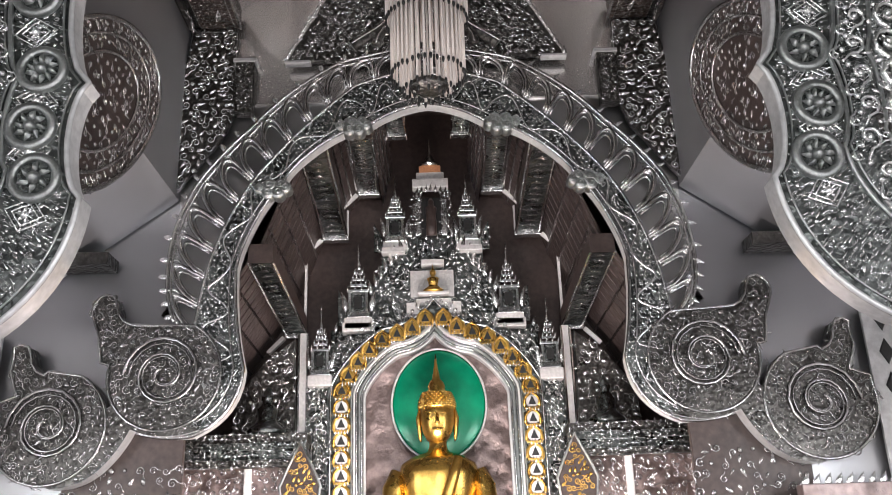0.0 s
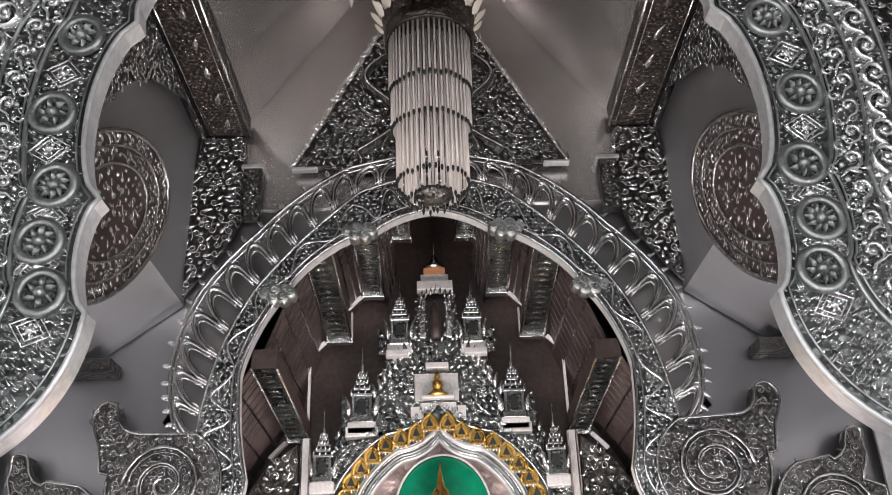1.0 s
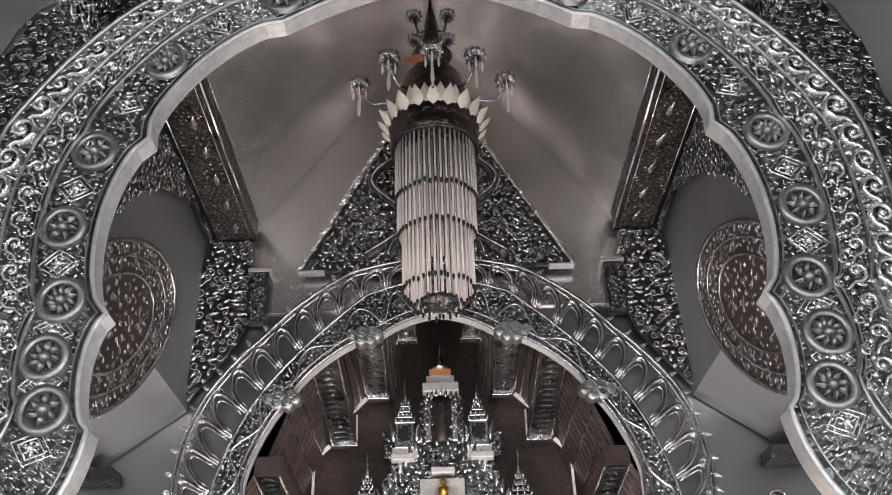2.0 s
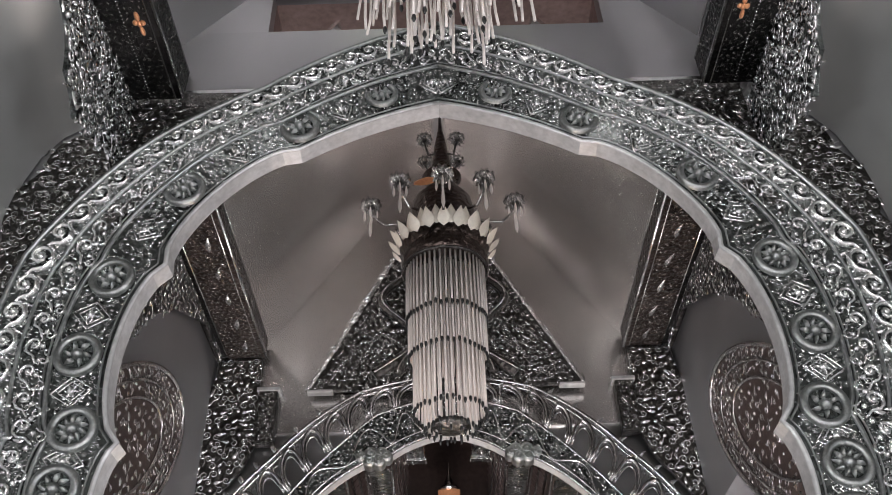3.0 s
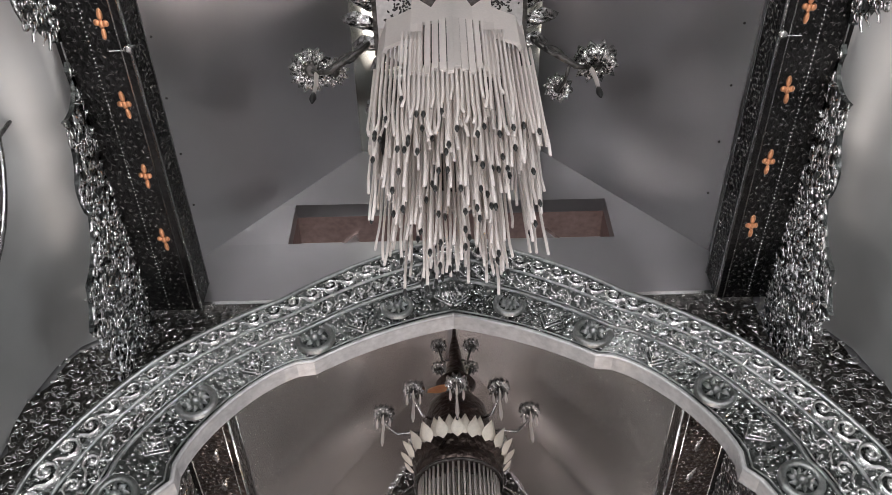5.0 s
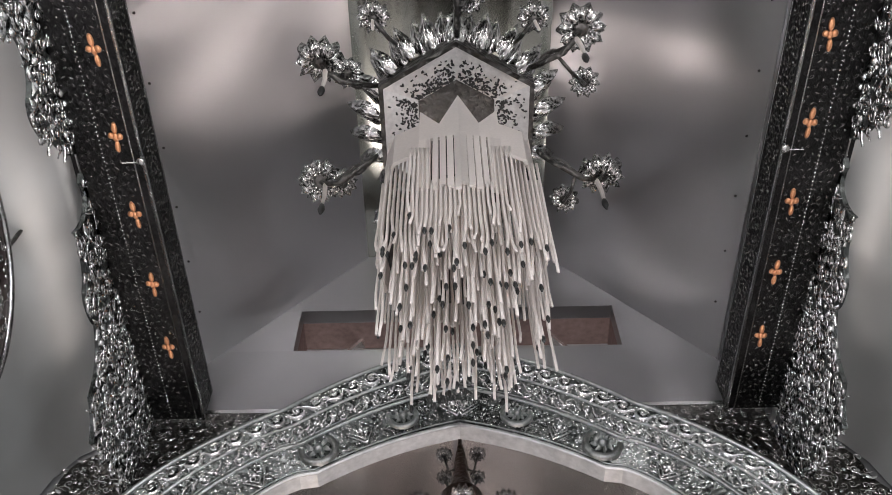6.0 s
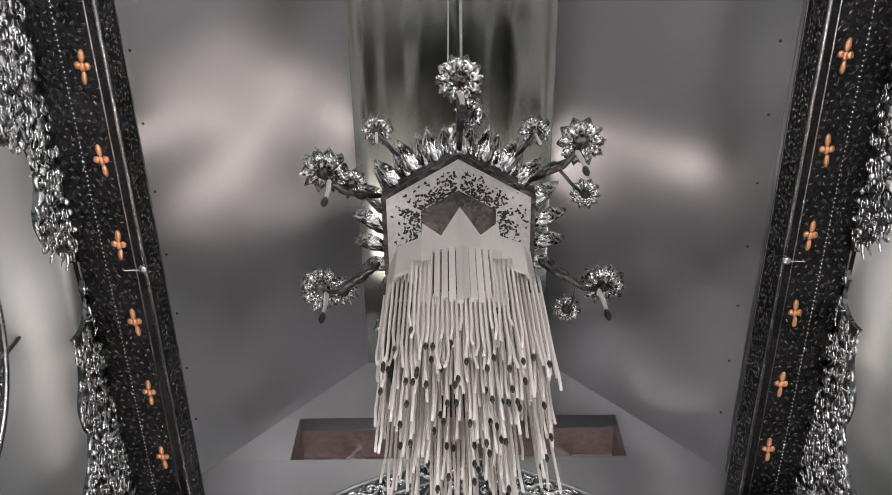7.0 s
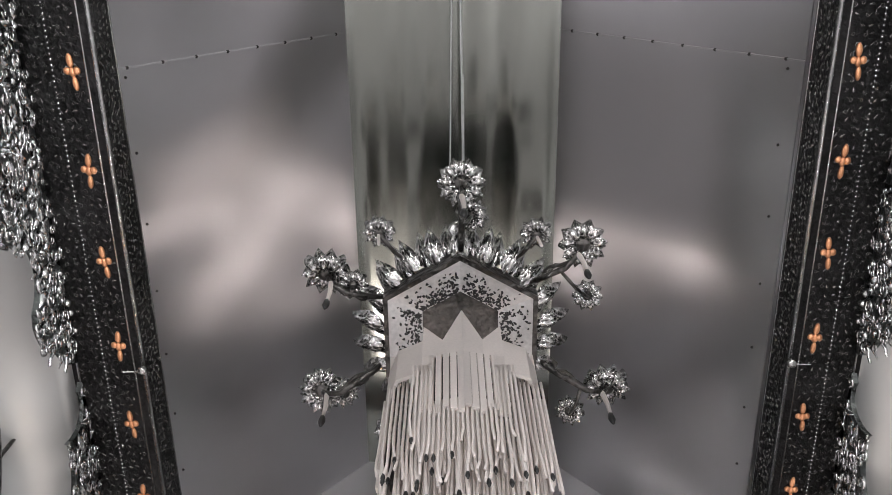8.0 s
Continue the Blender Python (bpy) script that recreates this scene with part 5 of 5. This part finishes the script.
# altar flanks: cornices, panels and small kneeling lumps of relief
for side in (-1, 1):
    fl = empty("altar_flank", "silver altar flank with embossed cornices", "altar", "altar flanks")
    lo, hi = sorted((side * 1.12, side * 2.3))
    part("panel", box_bm(lo, hi, 7.62, 7.9, 0, 2.44, 0.01), PINK, fl)
    ornament("foliage", [(lo, 1.9), (hi, 1.9), (hi, 2.42), (lo, 2.42)], front(7.62), 0.05, RAISED, fl, 1.1, 111)
    for z0, z1, y in ((2.44, 2.50, 7.56), (2.50, 2.58, 7.60), (2.58, 2.64, 7.54), (2.64, 2.72, 7.58)):
        part("cornice", box_bm(lo, hi, y, 7.9, z0, z1, 0.012), SILVER if int(z0 * 100) % 4 else DARK, fl)
        ornament("foliage", [(lo, z0), (hi, z0), (hi, z1), (lo, z1)], front(y), 0.03, RAISED, fl, 1.2, 112, (0.2, 0.2, 0.4, 0.2))
    for x in (1.62, 2.2):
        part("pilaster", box_bm(side * x - 0.03, side * x + 0.03, 7.58, 7.63, 0, 2.43, 0.008), WHITE, fl)
    gr = empty("altar_relief", "silver relief of foliage beside the altar post", "ornament", "altar reliefs")
    poly = [(1.30, 2.74), (1.88, 2.74), (1.86, 3.1), (1.6, 3.45), (1.32, 3.66)]
    o2 = [(side * u, v) for u, v in poly]
    part("plate", plate_bm(o2 if side > 0 else o2[::-1], 0.04, front(8.1), 0.005), DARK, gr)
    ornament("foliage", poly, front(8.06), 0.065, RAISED, gr, 1.15, 115, mirror=side < 0)
    seatf = mesh_ob("seated_figure", *lathe_data([(0.15, 0), (0.17, 0.04), (0.10, 0.10), (0.08, 0.14), (0.095, 0.22), (0.05, 0.27), (0.04, 0.29), (0.055, 0.33), (0.04, 0.38), (0.012, 0.43)], 16), SILVER, smooth=True)
    seatf.location = (side * 1.5, 7.74, 2.72)
    tagged(seatf, "small silver seated figure on the cornice", "statue", "cornice figures")
    # dark panel and crested parapet beyond the arch's tail
    dp = empty("dado", "dark embossed panel below the scroll tail", "panel", "dado panels")
    lo, hi = sorted((side * 1.88, side * 2.75))
    part("panel", box_bm(lo, hi, 6.56, 6.61, 0.6, 2.62, 0.006), BROWN, dp)
    ornament("foliage", [(lo, 1.6), (hi, 1.6), (hi, 2.4), (lo, 2.4)], front(6.56), 0.06, TAIL, dp, 1.0, 117)
    par = empty("parapet", "pale parapet with a pointed cresting", "parapet", "parapets")
    lo, hi = sorted((side * 2.55, side * 3.58))
    part("wall", box_bm(lo, hi, 6.3, 6.42, 0, 2.06, 0.006), PINK, par)
    for k in range(13):
        x = lo + (k + 0.5) * (hi - lo) / 13
        share("crest", LEAF, Matrix.Translation((x, 6.34, 2.09)) @ Matrix.Rotation(math.pi / 2, 4, "X") @ Matrix.Diagonal((0.07, 0.05, 0.05, 1)), par)
    # pierced screen strip and a small shelf
    sc = empty("pierced_screen", "narrow pierced metal screen in the aisle", "screen", "pierced screens")
    part("screen_plate", box_bm(side * 3.30 if side > 0 else -3.58, side * 3.58 if side > 0 else -3.30, 6.5, 6.53, 2.1, 3.4, 0.004), RIM, sc)
    for k in range(5):
        # black lozenges on the solid plate, painted as shaded openings
        mesh_ob("opening", *moved(lathe_data([(0.07, 0), (0.055, 0.012)], 4), Matrix.Translation((side * 3.44, 6.497, 2.25 + 0.26 * k)) @ Matrix.Rotation(math.pi / 2, 4, "X") @ Matrix.Diagonal((0.8, 1.5, 1, 1))), DROP_SHADE, sc)
    sh = empty("wall_shelf", "small dark metal shelf on the aisle wall", "shelf", "wall shelves")
    part("shelf", box_bm(side * 2.5, side * 2.95, 6.35, 6.6, 3.88, 3.98, 0.008), DARK, sh)

# ---- chandeliers ----
random.seed(5)


def strand_mesh(length, wob, seed):
    rng = random.Random(seed)
    ph, am = rng.uniform(0, 6), wob * rng.uniform(0.4, 1)
    n = 10
    pts = [(am * math.sin(ph + k * 0.9) * (k / n) ** 5, am * math.cos(ph * 2 + k * 0.7) * (k / n) ** 5, -length * k / n) for k in range(n + 1)]
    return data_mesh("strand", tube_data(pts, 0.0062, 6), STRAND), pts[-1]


DROPM = data_mesh("drop", lathe_data([(0.004, 0.02), (0.010, 0.0), (0.012, -0.02), (0.004, -0.045)], 6), DROP_SHADE)


def bulb_flower(parent, at, tilt, r):
    fl = mesh_ob("flower", *moved(lathe_data([(r * 0.12, -r * 0.5), (r * 0.34, -r * 0.2), (r * 0.34, r * 0.1), (r * 0.2, r * 0.22)], 12), Matrix.Translation(at) @ tilt), DARK, parent, smooth=True)
    for n, op, rad, ln, wd in ((9, 28, 0.60, 0.5, 0.98), (9, 72, 0.70, 0.5, 0.98)):
        for k in range(n):
            w = 2 * math.pi * (k + (0.5 if op > 40 else 0)) / n
            m = Matrix.Translation(at) @ tilt @ Matrix.Rotation(w, 4, "Z") @ Matrix.Translation((0, r * rad, 0.0 if op < 40 else -r * 0.3)) @ Matrix.Rotation(math.radians(op if op < 40 else -op), 4, "X") @ Matrix.Diagonal((r * wd, r * ln, r * 0.9, 1))
            share("petal", PETAL, m, fl)
    return fl


# front chandelier: a hexagonal crown with petals, flower lamps and a long fringe of strands
CX, CY = 0.01, 1.72
ch = empty("fringed_chandelier", "silver chandelier with flower lamps and long white bead fringe", "chandelier", at=(CX, CY, 0))
hexo = [(0.49 * math.cos(w), 0.49 * math.sin(w)) for w in (math.radians(-90 + 60 * k) for k in range(6))]
for k in range(6):
    a, b = hexo[k], hexo[(k + 1) % 6]
    V = []
    for (x, y), z in ((a, 6.60), (b, 6.60), (b, 6.72), (a, 6.72)):
        V.append((x, y, z))
    for (x, y), z in ((a, 6.60), (b, 6.60), (b, 6.72), (a, 6.72)):
        V.append((x * 0.94, y * 0.94, z))
    mesh_ob("hexagon_side", V, [(0, 1, 2, 3), (7, 6, 5, 4), (0, 4, 5, 1), (1, 5, 6, 2), (2, 6, 7, 3), (3, 7, 4, 0)], DARK, ch)
    V = [(a[0] * 0.95, a[1] * 0.95, 6.605), (b[0] * 0.95, b[1] * 0.95, 6.605), (b[0] * 0.5, b[1] * 0.5, 6.68), (a[0] * 0.5, a[1] * 0.5, 6.68)]
    pl = mesh_ob("pierced_soffit", V, [(0, 1, 2, 3)], WHITE, ch, "pale metal soffit with black chips painted as holes")
    # small black chips under the solid soffit, painted as dark holes
    holes = []
    for q in range(170):
        f, g = random.uniform(0.06, 0.94), random.uniform(0.0, 1.0) ** 0.4 * 0.92 + 0.05
        p = [V[0][j] * (1 - f) * (1 - g) + V[1][j] * f * (1 - g) + V[2][j] * f * g + V[3][j] * (1 - f) * g for j in range(3)]
        r = random.uniform(0.003, 0.0075)
        holes.append(moved(lathe_data([(r, -0.002), (r * 0.8, -0.006)], 5), Matrix.Translation(p) @ Matrix.Rotation(random.uniform(0, 3), 4, "Z") @ Matrix.Diagonal((1, 1.9, 1, 1))))
    tagged(mesh_ob("pierced_pattern", *merge(*holes), DROP_SHADE, pl), kind="stuff")
part("top_plate", plate_bm(hexo, 0.02, Matrix.Translation((0, 0, 6.70)), 0.0), DARK, ch)
mesh_ob("hub", *lathe_data([(0.30, 6.72), (0.33, 6.78), (0.2, 6.9), (0.08, 7.0), (0.04, 7.1)], 24), SILVER, ch, smooth=True)
for rowk, (n, r, z, ln, lean) in enumerate(((22, 0.53, 6.70, 0.115, 38), (22, 0.49, 6.80, 0.13, 55))):
    for k in range(n):
        w = 2 * math.pi * (k + 0.5 * rowk) / n
        m = Matrix.Rotation(w, 4, "Z") @ Matrix.Translation((0, -r, z)) @ Matrix.Rotation(math.radians(180 - lean), 4, "X") @ Matrix.Diagonal((0.15, ln, 0.16, 1))
        share("crown_petal", PETAL, m, ch)
UPT = Matrix.Rotation(math.pi, 4, "X")
# arms with a large flower lamp, a smaller one beside it and a hanging rod
for k, (x, y, x2, y2) in enumerate(((0.01, -0.89, 0.06, -0.72), (-0.73, -0.385, -0.58, -0.33), (-0.80, 0.34, -0.66, 0.345), (0.66, -0.54, 0.69, -0.25), (0.835, 0.345, 0.62, 0.48), (0.0, 0.88, 0.05, 0.7))):
    rr = math.hypot(x, y)
    c, s_ = x / rr, y / rr
    arm = mesh_ob("lamp_arm", *tube_data([(0.42 * c, 0.42 * s_, 6.72), (0.55 * c, 0.55 * s_, 6.60), (x * 0.84, y * 0.84, 6.50), (x * 0.96, y * 0.96, 6.55), (x, y, 6.61)], [0.016, 0.018, 0.018, 0.014, 0.01], 6), DARK, ch, smooth=True)
    mesh_ob("arm_curl", *moved(curl_data(14, 5, 1.3, 0.2), Matrix.Translation((0.62 * x / rr, 0.62 * y / rr, 6.57)) @ Matrix.Rotation(math.atan2(y, x), 4, "Z") @ Matrix.Rotation(math.pi / 2, 4, "X") @ Matrix.Scale(0.07, 4)), DARK, arm, smooth=True)
    bulb_flower(arm, (x, y, 6.62), Matrix.Rotation(0.45 * math.sin(k * 2.1), 4, "X") @ UPT, 0.125)
    mesh_ob("lamp_arm", *tube_data([(x * 0.8, y * 0.8, 6.52), ((x * 0.8 + x2) / 2, (y * 0.8 + y2) / 2, 6.50), (x2, y2, 6.57)], 0.011, 6), DARK, arm, smooth=True)
    bulb_flower(arm, (x2, y2, 6.59), Matrix.Rotation(0.5 * math.cos(k * 1.7), 4, "Y") @ UPT, 0.082)
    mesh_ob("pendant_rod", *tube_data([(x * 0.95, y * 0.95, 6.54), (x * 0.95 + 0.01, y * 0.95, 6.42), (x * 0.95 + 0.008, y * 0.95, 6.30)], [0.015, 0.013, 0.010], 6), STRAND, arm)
    share("drop", DROPM, Matrix.Translation((x * 0.95 + 0.008, y * 0.95, 6.30)) @ Matrix.Scale(1.7, 4), arm)
for k, (x, y) in enumerate(((-0.43, -0.62), (0.41, -0.60), (-0.42, 0.62), (0.42, 0.62))):
    arm = mesh_ob("lamp_arm", *tube_data([(x * 0.6, y * 0.6, 6.76), (x * 0.82, y * 0.82, 6.62), (x, y, 6.6)], 0.013, 6), DARK, ch, smooth=True)
    bulb_flower(arm, (x, y, 6.62), Matrix.Rotation(0.3, 4, "X") @ UPT, 0.085)
    mesh_ob("pendant_rod", *tube_data([(x, y, 6.58), (x + 0.01, y, 6.45)], 0.009, 5), STRAND, arm)
# star-shaped carrier plates
star = []
for k in range(4):
    c, s_ = math.cos(math.pi / 2 * k), math.sin(math.pi / 2 * k)
    for x, y in ((-0.185, -0.345), (0.0, -0.375), (0.185, -0.345), (0.295, -0.30)):
        star.append((x * c - y * s_, x * s_ + y * c))


def plate_between(a, b, za, zb, z0, depth=0.02):
    V = [(a[0], a[1], z0), (b[0], b[1], z0), (b[0], b[1], zb), (a[0], a[1], za)]
    V += [(x * (1 - depth * 2), y * (1 - depth * 2), z) for x, y, z in V]
    return V, [(0, 1, 2, 3), (7, 6, 5, 4), (0, 4, 5, 1), (1, 5, 6, 2), (2, 6, 7, 3), (3, 7, 4, 0)]


def along(a, b, f):
    return a[0] + (b[0] - a[0]) * f, a[1] + (b[1] - a[1]) * f


for k in range(4):
    a, m, b, c = star[k * 4:k * 4 + 4]
    d = star[(k * 4 + 4) % 16]
    # zigzag head with three points, stiles and bars of the pierced front, foot rail
    for p, q, h in ((a, m, (6.05, 5.88, 6.17)), (m, b, (6.17, 5.88, 6.05))):
        mid = along(p, q, 0.5)
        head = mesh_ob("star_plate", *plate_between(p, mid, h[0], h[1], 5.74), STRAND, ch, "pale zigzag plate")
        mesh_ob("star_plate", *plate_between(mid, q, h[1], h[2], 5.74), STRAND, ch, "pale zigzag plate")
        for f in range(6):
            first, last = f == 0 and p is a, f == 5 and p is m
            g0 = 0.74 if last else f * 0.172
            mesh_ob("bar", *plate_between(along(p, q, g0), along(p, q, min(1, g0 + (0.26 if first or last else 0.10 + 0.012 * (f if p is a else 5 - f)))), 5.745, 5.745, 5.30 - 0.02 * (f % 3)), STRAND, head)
    # black sheet behind the bars, painted as the shade in their slots
    mesh_ob("star_backing", *merge(*[plate_between((p[0] * 0.93, p[1] * 0.93), (q[0] * 0.93, q[1] * 0.93), 5.85, 5.85, 5.42) for p, q in ((a, m), (m, b))]), DROP_SHADE, ch, "dark backing")
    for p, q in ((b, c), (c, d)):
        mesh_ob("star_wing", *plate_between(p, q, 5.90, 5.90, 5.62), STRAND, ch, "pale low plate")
mesh_ob("stem", *tube_data([(0, 0, 5.85), (0, 0, 6.75)], 0.03, 10), RAISED, ch)
for k in range(8):
    w = math.radians(45 * k)
    mesh_ob("carrier_rod", *tube_data([(0, 0, 5.9), (0.36 * math.cos(w), 0.36 * math.sin(w), 5.9)], 0.008, 5), RAISED, ch)
VARS = {}
# strands in straight rows from front to back, so that the columns line up
for row in range(9):
    y = -0.355 + 0.71 * row / 8
    for k in range(38):
        x = -0.352 + 0.0190 * (k + (0.5 if row in (1, 3) else 0.0))
        reach = 0.36 if abs(x) < 0.2 else 0.36 - (abs(x) - 0.2) * 0.8
        if abs(y) > reach + 0.02 or (row > 2 and random.random() < (0.5 if row < 7 else 0.15)):
            continue
        edge = row == 0 or abs(y) > reach - 0.1
        top = 5.32 if row == 0 and abs(x) < 0.13 else 5.64 if edge else 5.9
        low = 4.87 - 0.08 * row / 8 + 0.12 * (abs(x) / 0.35) ** 2 * (row / 8)
        ln = round(top - low - random.choice((0.2, 0.12, 0.08, 0.04, 0.0, 0.0, -0.06, -0.12)), 2)
        key = (round(ln / 0.04), k % 4)
        if key not in VARS:
            VARS[key] = strand_mesh(key[0] * 0.04, 0.014, len(VARS))
        me, endp = VARS[key]
        sob = share("strand", me, Matrix.Translation((x, y, top)), ch)
        if random.random() < 0.34:
            share("drop", DROPM, Matrix.Translation(endp) @ Matrix.Scale(0.78, 4), sob)
for dx in (-0.012, 0.012):
    mesh_ob("cable", *tube_data([(dx, 0, 7.05), (dx * 0.6, 0, 8.3)], 0.006, 5), RAISED, ch)
for x0, x1, y1, r in ((-0.05, -0.012, -0.6, 0.006), (0.045, 0.03, -0.6, 0.008), (0.05, 0.05, 0.55, 0.005)):
    mesh_ob("cable", *tube_data([(x0, -0.35, 8.2), (x1, y1 - CY, 8.21)], r, 5), RIM, ch)
mesh_ob("ceiling_rose", *lathe_data([(0.09, 8.31), (0.08, 8.25), (0.03, 8.2)], 16), RAISED, ch, smooth=True)

# back chandelier: three tiers of glass tubes under a lotus crown
ch = empty("tube_chandelier", "chandelier with three tiers of pale tubes under a lotus crown", "chandelier", at=(0.015, 5.3, 0))
PALE = material("pale_petal", (0.78, 0.72, 0.62), 0.4, 0.1, 40, 0.1, 0.15)
mesh_ob("drum", *lathe_data([(0.315, 6.06), (0.34, 6.09), (0.35, 6.14), (0.33, 6.16), (0.325, 6.22), (0.36, 6.27), (0.30, 6.40), (0.27, 6.62), (0.24, 6.78), (0.15, 6.90), (0.13, 7.0), (0.17, 7.06), (0.10, 7.15), (0.07, 7.3), (0.055, 7.45), (0.02, 7.65), (0.012, 7.8)], 28), BEAM, ch, smooth=True)
mesh_ob("drum_band", *tube_data([(0.335 * math.cos(w), 0.335 * math.sin(w), 6.06) for w in (2 * math.pi * k / 40 for k in range(40))], 0.012, 5, True), DARK, ch, smooth=True)
PET = data_mesh("petal", leaf_data(6, 0.0), PALE)
for n, r, z, lean in ((20, 0.40, 6.29, 35), (20, 0.37, 6.33, 70)):
    for k in range(n):
        w = 2 * math.pi * (k + 0.5 * (lean > 40)) / n
        m = Matrix.Rotation(w, 4, "Z") @ Matrix.Translation((0, -r, z + 0.03)) @ Matrix.Rotation(math.radians(125 if lean < 40 else 105), 4, "X") @ Matrix.Diagonal((0.13, 0.085, 0.06, 1))
        share("petal", PET, m, ch)
tub = {}
for tier, (r, zt, zb, n) in enumerate(((0.305, 6.08, 5.60, 48), (0.29, 6.0, 5.28, 44), (0.255, 6.0, 4.84, 38), (0.18, 5.9, 4.72, 22), (0.10, 5.9, 4.70, 8))):
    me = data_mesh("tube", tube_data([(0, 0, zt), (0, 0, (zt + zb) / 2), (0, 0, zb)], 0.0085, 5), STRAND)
    mesh_ob("tier_ring", *tube_data([(r * math.cos(w), r * math.sin(w), zt) for w in (2 * math.pi * k / 36 for k in range(36))], 0.009, 5, True), DARK, ch, smooth=True)
    for k in range(n):
        w = 2 * math.pi * k / n
        sob = share("tube", me, Matrix.Translation((r * math.cos(w), r * math.sin(w), random.uniform(-0.012, 0.012))), ch)
        share("drop", DROPM, Matrix.Translation((0, 0, zb)) @ Matrix.Scale(0.9, 4), sob)
mesh_ob("glass_bowl", *lathe_data([(0.14, 4.745), (0.13, 4.72), (0.09, 4.705), (0.03, 4.70)], 24), DARK, ch, smooth=True)
for k in range(8):
    w = math.radians(-90 + 45 * k)
    r, z = (0.60, 6.52 if k == 0 else 6.74) if k % 2 == 0 else (0.48, 6.70)
    c, s_ = math.cos(w), math.sin(w)
    arm = mesh_ob("lamp_arm", *tube_data([(0.12 * c, 0.12 * s_, z - 0.05), (0.3 * c, 0.3 * s_, z - 0.16), (0.8 * r * c, 0.8 * r * s_, z - 0.18), (r * c, r * s_, z - 0.06), (r * c, r * s_, z)], 0.012, 6), DARKRAISED, ch, smooth=True)
    bulb_flower(arm, (r * c, r * s_, z + 0.02), UPT, 0.088)
    for q in range(4):
        a = q * 1.57
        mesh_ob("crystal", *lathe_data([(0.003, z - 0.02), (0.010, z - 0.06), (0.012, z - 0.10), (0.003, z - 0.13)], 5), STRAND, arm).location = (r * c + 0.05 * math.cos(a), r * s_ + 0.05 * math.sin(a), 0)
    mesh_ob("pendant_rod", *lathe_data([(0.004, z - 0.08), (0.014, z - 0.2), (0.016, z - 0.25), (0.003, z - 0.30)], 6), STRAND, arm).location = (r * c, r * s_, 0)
for k in range(4):
    w = math.radians(-45 + 90 * k)
    arm = mesh_ob("lamp_arm", *tube_data([(0.08 * math.cos(w), 0.08 * math.sin(w), 7.3), (0.15 * math.cos(w), 0.15 * math.sin(w), 7.24), (0.2 * math.cos(w), 0.2 * math.sin(w), 7.36)], 0.011, 6), DARK, ch, smooth=True)
    bulb_flower(arm, (0.2 * math.cos(w), 0.2 * math.sin(w), 7.38), UPT, 0.07)
mesh_ob("amber_plate", *moved(leaf_data(6), Matrix.Translation((-0.14, -0.2, 6.86)) @ Matrix.Rotation(1.2, 4, "X") @ Matrix.Rotation(-0.9, 4, "Z") @ Matrix.Diagonal((0.16, 0.12, 0.1, 1))), COPPER, ch, "amber petal")
mesh_ob("cable", *tube_data([(0, 0, 7.7), (0, 0, 8.58)], 0.006, 5), RAISED, ch)

# rivets along the ceiling's sheet joints
RIVET = data_mesh("rivet", dot_data(6), DARK)
seams = empty("sheet_joint", "riveted joint strips of the metal ceiling", "joint", kind="structure")
for side in (-1, 1):
    for k in range(8):
        f = (k + 0.5) / 8
        share("rivet", RIVET, Matrix.Translation((side * (1.84 - 1.12 * f), 0.27, 6.9 + 1.4 * f - 0.004)) @ Matrix.Scale(0.012, 4) @ Matrix.Rotation(math.pi, 4, "X"), seams)
    for k in range(9):
        share("rivet", RIVET, Matrix.Translation((side * 1.78, -0.1 + 0.42 * k, 6.97)) @ Matrix.Scale(0.010, 4) @ Matrix.Rotation(math.pi, 4, "X"), seams)
    mesh_ob("joint_strip", *tube_data([(side * 1.84, 0.27, 6.895), (side * 0.72, 0.27, 8.295)], 0.006, 4), SHEET, seams)
